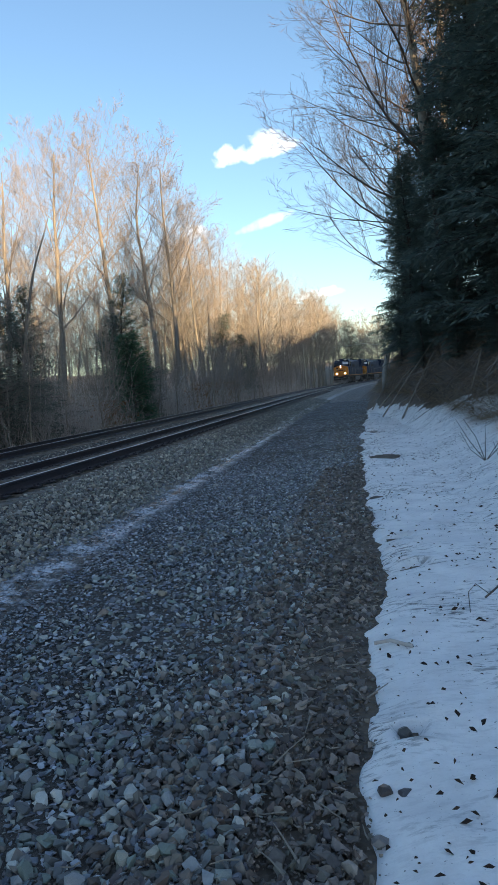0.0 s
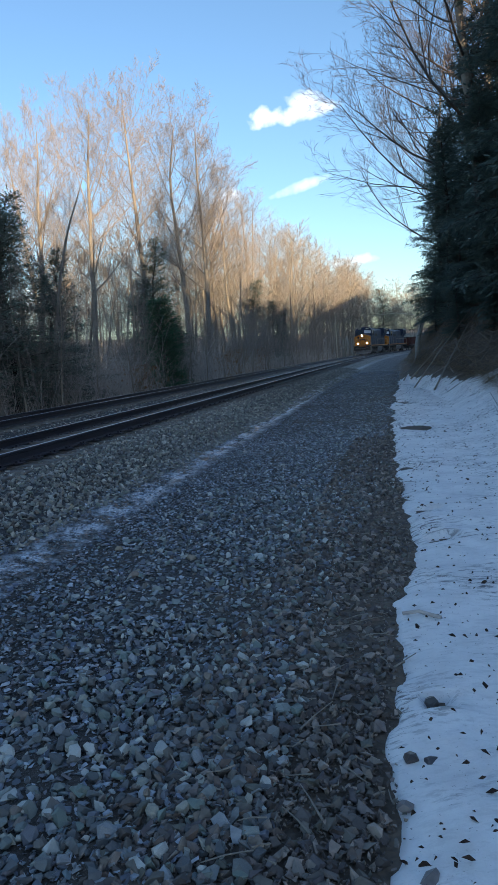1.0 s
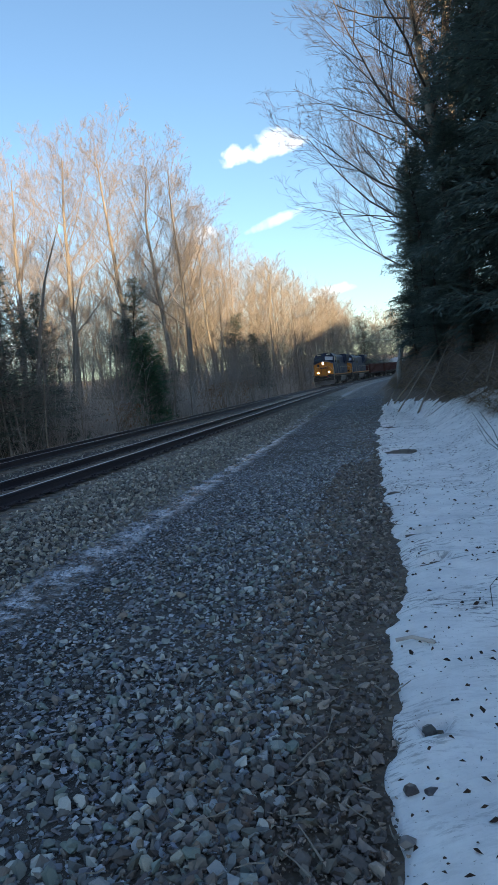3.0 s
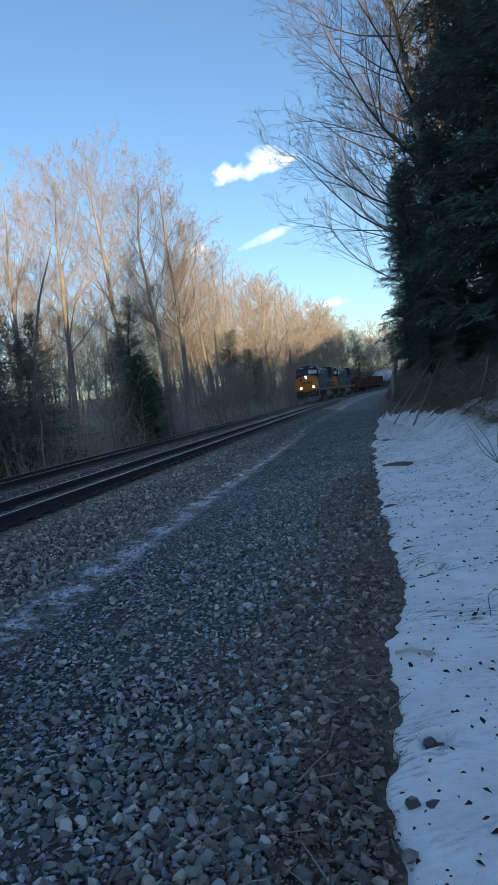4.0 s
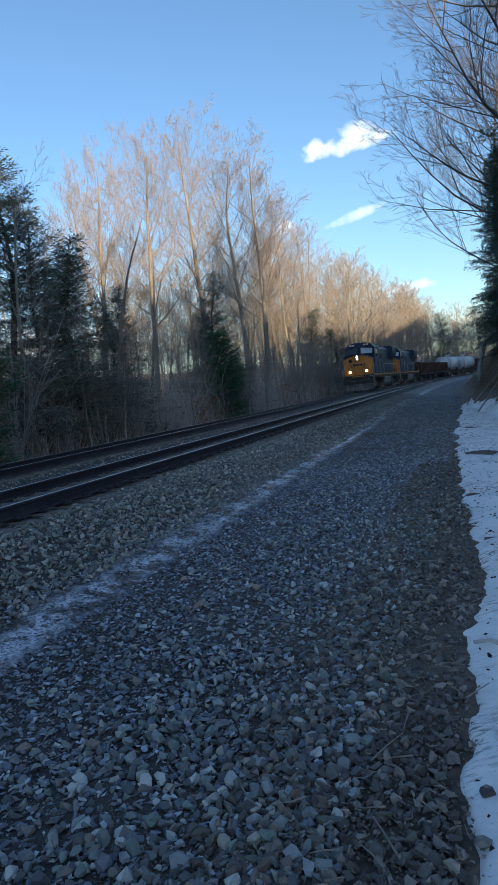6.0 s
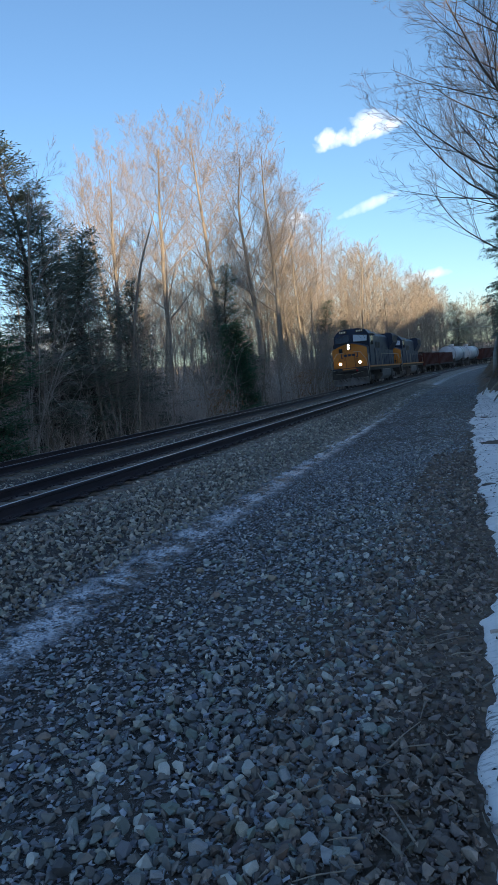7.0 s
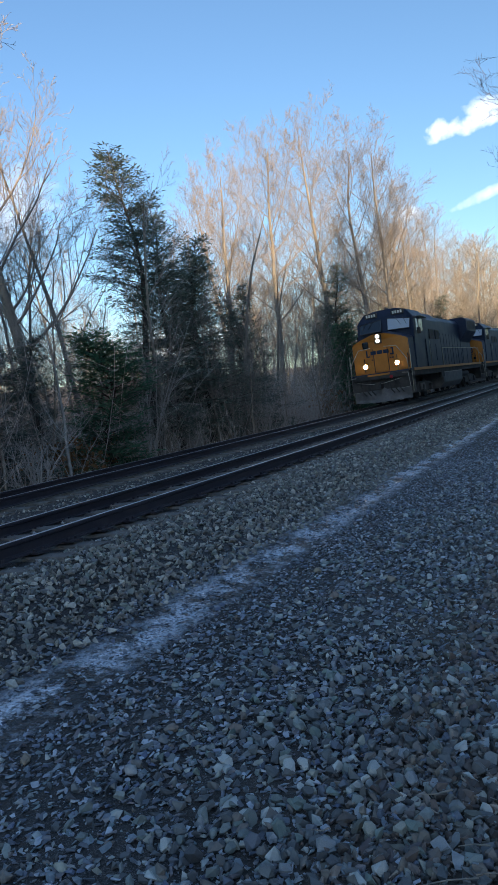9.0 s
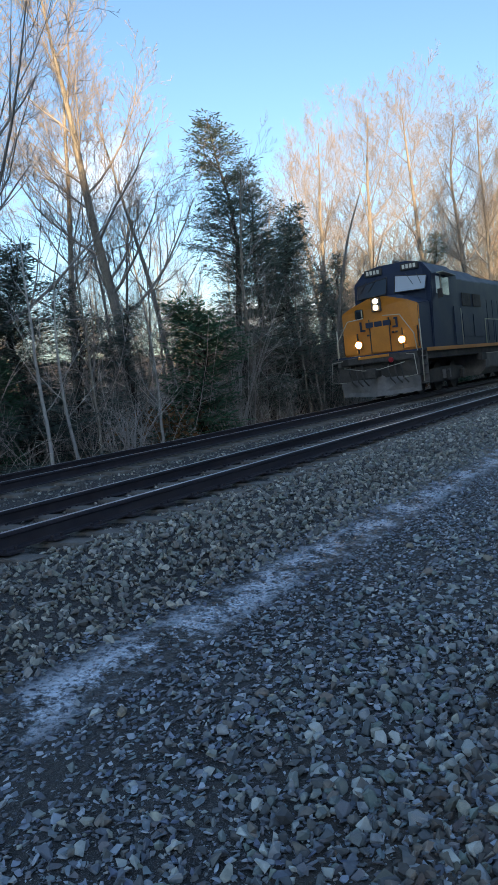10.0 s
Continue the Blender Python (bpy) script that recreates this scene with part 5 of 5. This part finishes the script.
# ---- brush, grass, litter ----
def blades(n, xs, ys, zs, lo, hi, width, rng, lean=0.7, hang=None):
    V, F = [], []
    for i in range(n):
        l = rng.uniform(lo, hi)
        an, ln = rng.uniform(0, 6.28), rng.uniform(0.1, lean)
        t = np.array([math.cos(an) * ln, math.sin(an) * ln, 1.0])
        if hang is not None:
            an, ln = hang + rng.normal(0, 0.7), rng.uniform(0.6, lean)
            t = np.array([math.cos(an) * ln, math.sin(an) * ln, rng.uniform(-0.1, 0.6)])
        p = np.array([xs[i], ys[i], zs[i] - 0.02])
        b = np.array([-math.sin(an), math.cos(an), 0]) * width
        m = p + t * l * 0.55
        e = p + t * l + np.array([math.cos(an), math.sin(an), -0.6]) * l * 0.35 * ln
        k = len(V)
        V += [tuple(p - b), tuple(p + b), tuple(m + b * 0.8), tuple(m - b * 0.8), tuple(e)]
        F += [(k, k + 1, k + 2, k + 3), (k + 3, k + 2, k + 4)]
    return V, F


def build_brush():
    rng = np.random.RandomState(31)
    n = 7000
    s, d = rng.uniform(-4, 90, n), 7.0 + 2.2 * rng.rand(n) ** 1.5
    x, y = line(s, d)
    V, F = blades(n, x, y, ground_z(x, y), 0.12, 0.55, 0.006, rng)
    tagged(new("dead_grass", mesh_of("dead_grass", V, F, [M_GRASS])), "dry tan grass along the far side of the track", "grass", kind="stuff")
    n = 24000
    s = 6 + 39 * rng.rand(n) ** 1.4
    toe = np.interp(s, [4, 14, 28, 60], [-8.6, -8.1, -6.4, -6.0])
    d = toe - 4.5 * rng.rand(n) ** 1.4
    x, y = line(s, d)
    V, F = blades(n, x, y, ground_z(x, y) + 0.04, 0.15, 0.6, 0.011, rng, 1.1, math.pi - 0.2)
    tagged(new("bank_grass", mesh_of("bank_grass", V, F, [M_DEADGRASS])), "matted brown grass and roots hanging on the bank", "grass", kind="stuff")
    # sticks and roots tangled over the bank
    tubes = Tubes()
    for i in range(700):
        s = 7 + 34 * rng.rand() ** 1.2
        d = float(np.interp(s, [4, 14, 28, 60], [-8.3, -7.9, -6.2, -5.8])) - 3.6 * rng.rand()
        x, y = line(s, d)
        p = np.array([float(x), float(y), float(ground_z([float(x)], [float(y)])[0]) + 0.05])
        v = np.array([rng.normal(0, 0.6), rng.normal(0, 0.7), 0.0])
        v[2] = 0.7 * v[0] + rng.uniform(0, 0.5)
        r = 0.004 + 0.014 * rng.rand() ** 2
        tubes.add([p, p + v * 0.5 + rng.normal(0, 0.06, 3), p + v + rng.normal(0, 0.05, 3)], [r, r * 0.8, r * 0.4], 4)
    tagged(new("bank_sticks", tubes.mesh("bank_sticks", M_TWIG)), "dry sticks and roots tangled over the bank", "sticks", kind="stuff")
    # leafless brush
    tubes = Tubes()
    for i in range(1000):
        s, d = rng.uniform(-4, 120), 7.9 + 6 * rng.rand() ** 1.3
        x, y = line(s, d)
        p = np.array([float(x), float(y), float(height(d, s)) - 0.05])
        for k in range(3):
            dr = unit(np.array([rng.normal(0, 0.5), rng.normal(0, 0.5), 1]))
            L = rng.uniform(0.8, 2.6)
            q = p + dr * L * 0.5
            e = q + unit(dr + rng.normal(0, 0.35, 3)) * L * 0.5
            tubes.add([p, q, e], [0.012, 0.008, 0.004], 3)
            for j in range(3):
                f = q + (e - q) * rng.rand()
                tubes.add([f, f + unit(dr + rng.normal(0, 0.7, 3)) * L * 0.35], [0.006, 0.003], 3)
    tagged(new("brush", tubes.mesh("brush", M_THICKET)), "tangled leafless brush under the trees", "brush", kind="stuff")
    # taller thicket of thin stems with fine side twigs
    tubes = Tubes()
    for i in range(2000):
        s, d = -4 + 122 * rng.rand() ** 1.15, 8.4 + 8 * rng.rand()
        x, y = line(s, d)
        p = np.array([float(x), float(y), float(height(d, s)) - 0.05])
        L = 1.2 + 4.2 * rng.rand() ** 1.6
        dr = unit(np.array([rng.normal(0, 0.38), rng.normal(0, 0.38), 1]))
        path = [p]
        for k in range(3):
            dr = unit(dr + rng.normal(0, 0.10, 3))
            path.append(path[-1] + dr * L / 3)
        tubes.add(path, [0.016, 0.012, 0.008, 0.004], 3)
        for j in range(16):
            a = rng.randint(0, 3)
            f = path[a] + (path[a + 1] - path[a]) * rng.rand()
            v = unit(dr * 0.6 + rng.normal(0, 0.6, 3)) * L * rng.uniform(0.08, 0.24)
            tubes.strip(f, f + v, 0.006, rng.normal(0, 1, 3))
            tubes.strip(f + v * 0.6, f + v * 0.6 + unit(v + rng.normal(0, 0.3, 3) * np.linalg.norm(v)) * L * 0.08, 0.004, rng.normal(0, 1, 3))
    tagged(new("thicket", tubes.mesh("thicket", M_THICKET)), "grey-brown thicket of thin leafless stems under the trees", "brush", kind="stuff")
    # dry russet leaves still on low beech twigs
    V, F = [], []
    for cs, cd, h in ((58, 9.2, 2.4), (66, 9.0, 2.6), (55, 9.6, 2.0), (72, 9.4, 2.2), (34, 9.2, 1.6), (11, 9, 1.2)):
        for i in range(500):
            s, d = cs + rng.normal(0, 1.2), cd + rng.normal(0, 0.5)
            x, y = line(s, d)
            p = np.array([float(x), float(y), rng.uniform(0.1, h)])
            a, b = rng.normal(0, 0.05, 3), rng.normal(0, 0.035, 3)
            k = len(V)
            V += [tuple(p), tuple(p + a + b), tuple(p + 2 * a), tuple(p + a - b)]
            F.append((k, k + 1, k + 2, k + 3))
    tagged(new("beech_leaves", mesh_of("beech_leaves", V, F, [M_BEECH])), "dry russet leaves clinging to low twigs", "leaves", kind="stuff")
    # twigs and bark crumbs among the stones by the snow
    tubes = Tubes()
    for i in range(260):
        s = -5.6 + 14 * rng.rand() ** 1.3
        d = float(snow_edge(s)) + abs(rng.normal(0.0, 0.38))
        x, y = line(s, d)
        p = np.array([float(x), float(y), float(height(d, s)) + 0.035 + 0.02 * rng.rand()])
        an, L = rng.uniform(0, 6.28), 0.03 + 0.2 * rng.rand() ** 2.5
        v = np.array([math.cos(an), math.sin(an), rng.uniform(-0.05, 0.15)]) * L
        tubes.add([p, p + v * 0.5 + rng.normal(0, 0.006, 3), p + v], [0.003 + 0.003 * rng.rand(), 0.003, 0.002], 4)
    tagged(new("twig_litter", tubes.mesh("twig_litter", M_BARK)), "dry twigs and straws caught among the stones", "twigs", kind="stuff")
    # leaves on the snow
    V, F = [], []
    n = 3600
    s = -5.5 + 27 * rng.rand(n) ** 1.7
    d = snow_edge(s) - 0.05 - 3.2 * rng.rand(n) ** 1.1
    x, y = line(s, d)
    z = ground_z(x, y) + 0.085
    for i in range(n):
        c = np.array([x[i], y[i], z[i]])
        l = 0.006 + 0.020 * rng.rand() ** 1.6
        an = rng.uniform(0, 6.28)
        a = np.array([math.cos(an), math.sin(an), rng.uniform(-0.2, 0.3)]) * l
        b = np.array([-math.sin(an), math.cos(an), rng.uniform(-0.2, 0.5)]) * l * 0.42
        k = len(V)
        V += [tuple(c - a * rng.uniform(0.5, 1.2)), tuple(c - a * rng.uniform(-0.5, 0.5) + b * rng.uniform(0.3, 1.6)), tuple(c + a), tuple(c + a * rng.uniform(-0.5, 0.5) - b * rng.uniform(0.3, 1.6)), tuple(c + np.array([0, 0, l * 0.6]))]
        F += [(k, k + 3, k + 4), (k + 3, k + 2, k + 4), (k + 2, k + 1, k + 4), (k + 1, k, k + 4)]
    tagged(new("leaf_litter", mesh_of("leaf_litter", V, F, [M_LEAF])), "curled dark leaves scattered on the snow", "leaves", kind="stuff")


build_brush()


# ---- single things by the road ----
def at_line(s, d, dz=0.0):
    x, y = line(s, d)
    return np.array([float(x), float(y), float(ground_z([float(x)], [float(y)])[0]) + dz])


def build_snag():
    """A broken pale birch trunk leaning off the bank."""
    t = Tubes()
    p = at_line(29.5, -6.55)
    pts = [p + np.array(v) for v in ((0.0, 0, -0.2), (0.1, 0.1, 0.9), (0.35, 0.1, 1.7), (0.5, 0, 2.05), (1.0, 0.2, 2.35), (1.7, 0.3, 2.5))]
    t.add(pts, [0.13, 0.115, 0.11, 0.09, 0.06, 0.03], 9)
    t.add([pts[3], pts[3] + np.array([-1.3, 0.2, 0.25]), pts[3] + np.array([-3.0, 0.3, 0.2])], [0.02, 0.013, 0.007], 5)
    tagged(new("birch_snag", t.mesh("birch_snag", M_BIRCH)), "broken pale birch trunk bent over the bank", "tree snag")
    for s0, d0, h0, s1, d1, h1, r in ((17, -6.9, 0.1, 20.5, -8.3, 0.35, 0.035), (20, -6.3, 0.1, 21.5, -8.6, 0.5, 0.028), (24, -6.2, 0.15, 22.5, -9.2, 0.3, 0.04), (13, -8.6, 0.1, 16, -9.4, 0.3, 0.022), (25.5, -5.9, 0.1, 27, -7.0, 0.5, 0.03)):
        t = Tubes()
        p, e = at_line(s0, d0, h0), at_line(s1, d1, h1)
        t.add([p, p * 0.6 + e * 0.4 + np.array([0.05, 0, 0.1]), e], [r, r * 0.8, r * 0.4], 6)
        tagged(new("fallen_branch", t.mesh("fallen_branch", M_BARK)), "pale fallen branch lying on the bank", "branch", "fallen branches")


build_snag()


def build_loose_things():
    rng = np.random.RandomState(77)
    temps = stone_templates(8, 0.7, rng, 22)
    # pale stones on the road, and dark wet ones in the snow: s, d, size, material
    spots = [(-4.1, -4.08, 0.045, M_PALE), (-4.05, -4.43, 0.042, M_PALE), (-4.5, -3.48, 0.045, M_PALE), (-1.1, -3.67, 0.05, M_PALE), (-1.9, -4.13, 0.05, M_PALE), (-3.5, -3.98, 0.03, M_PALE), (-4.5, -4.13, 0.04, M_PALE),
             (-4.1, -5.42, 0.042, M_PALE), (-4.2, -5.16, 0.04, M_PALE), (-3.0, -5.6, 0.04, M_PALE), (-1.5, -4.46, 0.05, M_PALE), (-4.6, -5.07, 0.022, M_PALE), (1.5, -4.8, 0.05, M_PALE), (5.0, -3.4, 0.06, M_PALE),
             (-4.2, -6.20, 0.045, M_STONE_WET), (-4.22, -6.28, 0.042, M_STONE_WET), (-4.5, -6.18, 0.04, M_STONE_WET), (-4.85, -6.26, 0.045, M_STONE_WET), (-3.75, -6.29, 0.05, M_STONE_WET), (-2.75, -6.33, 0.05, M_STONE_WET)]
    for i, (s, d, r, mat) in enumerate(spots):
        tv, tf = temps[i % 8]
        p = at_line(s, d)
        me = mesh_of("stone", tv * r, tf, [mat])
        o = new("stone", me)
        o.matrix_basis = pose(p[0], p[1], p[2] + (r * 0.35 if mat is M_PALE else 0.035), 0, 0, i * 57)
        tagged(o, "pale stone lying loose on the dark gravel" if mat is M_PALE else "dark wet stone half sunk in the snow", "stone", "loose stones")
    # a short split stick and a twig
    p = at_line(-2.75, -6.14, 0.06)
    bm = rod([p, p + np.array([0.09, -0.02, 0.015]), p + np.array([0.2, -0.10, 0.0])], 0.012, 6)
    tagged(part("split_stick", bm, M_BRUSH), "short split stick at the snow's edge", "stick")
    p = at_line(-2.2, -6.74, 0.06)
    bm = rod([p + np.array(v) for v in ((0, 0, -0.05), (0.0, 0.02, 0.14), (0.05, 0.02, 0.19), (0.13, 0, 0.12))], 0.003, 5)
    rod([p + np.array(v) for v in ((0.10, 0, 0.10), (0.3, 0.05, 0.22), (0.6, 0.1, 0.3))], 0.007, 5, bm)
    tagged(part("bent_twig", bm, M_DARKBARK), "bent twig sticking out of the snow", "twig")
    for s, d in ((4.2, -7.7), (3.2, -7.9)):
        p = at_line(s, d, 0.05)
        t = Tubes()
        for k in range(6):
            e = p + np.array([rng.uniform(-0.4, 0.6), rng.uniform(-0.3, 0.3), rng.uniform(0.3, 0.9)])
            t.add([p, (p + e) / 2 + rng.normal(0, 0.03, 3), e], [0.007, 0.005, 0.003], 4)
        tagged(new("dead_twigs", t.mesh("dead_twigs", M_DARKBARK)), "dead twigs standing in the snow", "twigs")
    # slim signal mast far along the line
    x, y = line(122, 8.6)
    bm = disc((float(x), float(y), 4.0), "z", 0.08, 8.4, 8)
    tagged(part("line_pole", bm, M_RAILING), "slim pale pole beside the distant track", "pole")


build_loose_things()


def build_shrubs():
    """Pale many-stemmed shrubs that arch out towards the track."""
    rng = np.random.RandomState(5)
    for s, d, tall in ((14.6, 8.9, 7.0), (15.8, 9.2, 5.0), (17.6, 8.7, 3.0), (24.5, 8.9, 3.4), (38.0, 8.6, 3.2), (8.2, 8.4, 2.6), (31, 9.0, 3.6), (46, 8.8, 3.4)):
        t = Tubes()
        p = at_line(s, d, -0.05)
        for k in range(15):
            an = rng.uniform(0, 6.28)
            out = np.array([math.cos(an), math.sin(an), 0]) * rng.uniform(0.2, 1.0)
            L = tall * rng.uniform(0.35, 1.0)
            path = [p + rng.normal(0, 0.08, 3) * np.array([1, 1, 0])]
            dr = unit(out * 0.35 + np.array([0, 0, 1]))
            for i in range(5):
                dr = unit(dr + out * 0.10 + rng.normal(0, 0.06, 3))
                path.append(path[-1] + dr * L / 5)
            t.add(path, [0.022 - 0.0035 * i for i in range(6)], 4)
            for j in range(9):
                a = rng.randint(1, 5)
                f = path[a] + (path[a + 1] - path[a]) * rng.rand()
                v = unit(dr + rng.normal(0, 0.7, 3))
                e = f + v * L * rng.uniform(0.12, 0.3)
                t.add([f, e], [0.007, 0.003], 3)
                for m in range(3):
                    g = f + (e - f) * rng.uniform(0.3, 1)
                    t.strip(g, g + unit(v + rng.normal(0, 0.6, 3)) * L * 0.1, 0.004, rng.normal(0, 1, 3))
        tagged(new("bare_shrub", t.mesh("bare_shrub", M_SHRUB)), "pale leafless shrub arching over the track's edge", "shrub", "shrubs")


build_shrubs()


# ---- how the train runs ----
SPEED, START = 11.8, 133.55


def car_pose(s, front, back):
    """A car's pose with its front coupler near s, both trucks on the far track."""
    a, b = line(s + front, SPACING), line(s + back, SPACING)
    f = Vector((float(a[0] - b[0]), float(a[1] - b[1]), 0)).normalized()
    return Matrix.Translation((float(a[0]) + f.x * front, float(a[1]) + f.y * front, RAIL_Z)) @ Matrix.Rotation(math.atan2(f.y, f.x), 4, "Z")


def motions():
    for e, sets, back, t0, t1 in TRAIN:
        walk(e, [(i * 0.5, car_pose(START - SPEED * i * 0.5 + back, t0, t1)) for i in range(21)])
        for w, r in sets:
            x = w.location.x
            rate = math.degrees(SPEED / r)
            step = 1 / 15 if r > 0.5 else 1 / 30
            walk(w, [(i * step, pose(x, 0, r) @ Matrix.Rotation(radians(rate * i * step), 4, "Y")) for i in range(round(10 / step) + 1)])


motions()
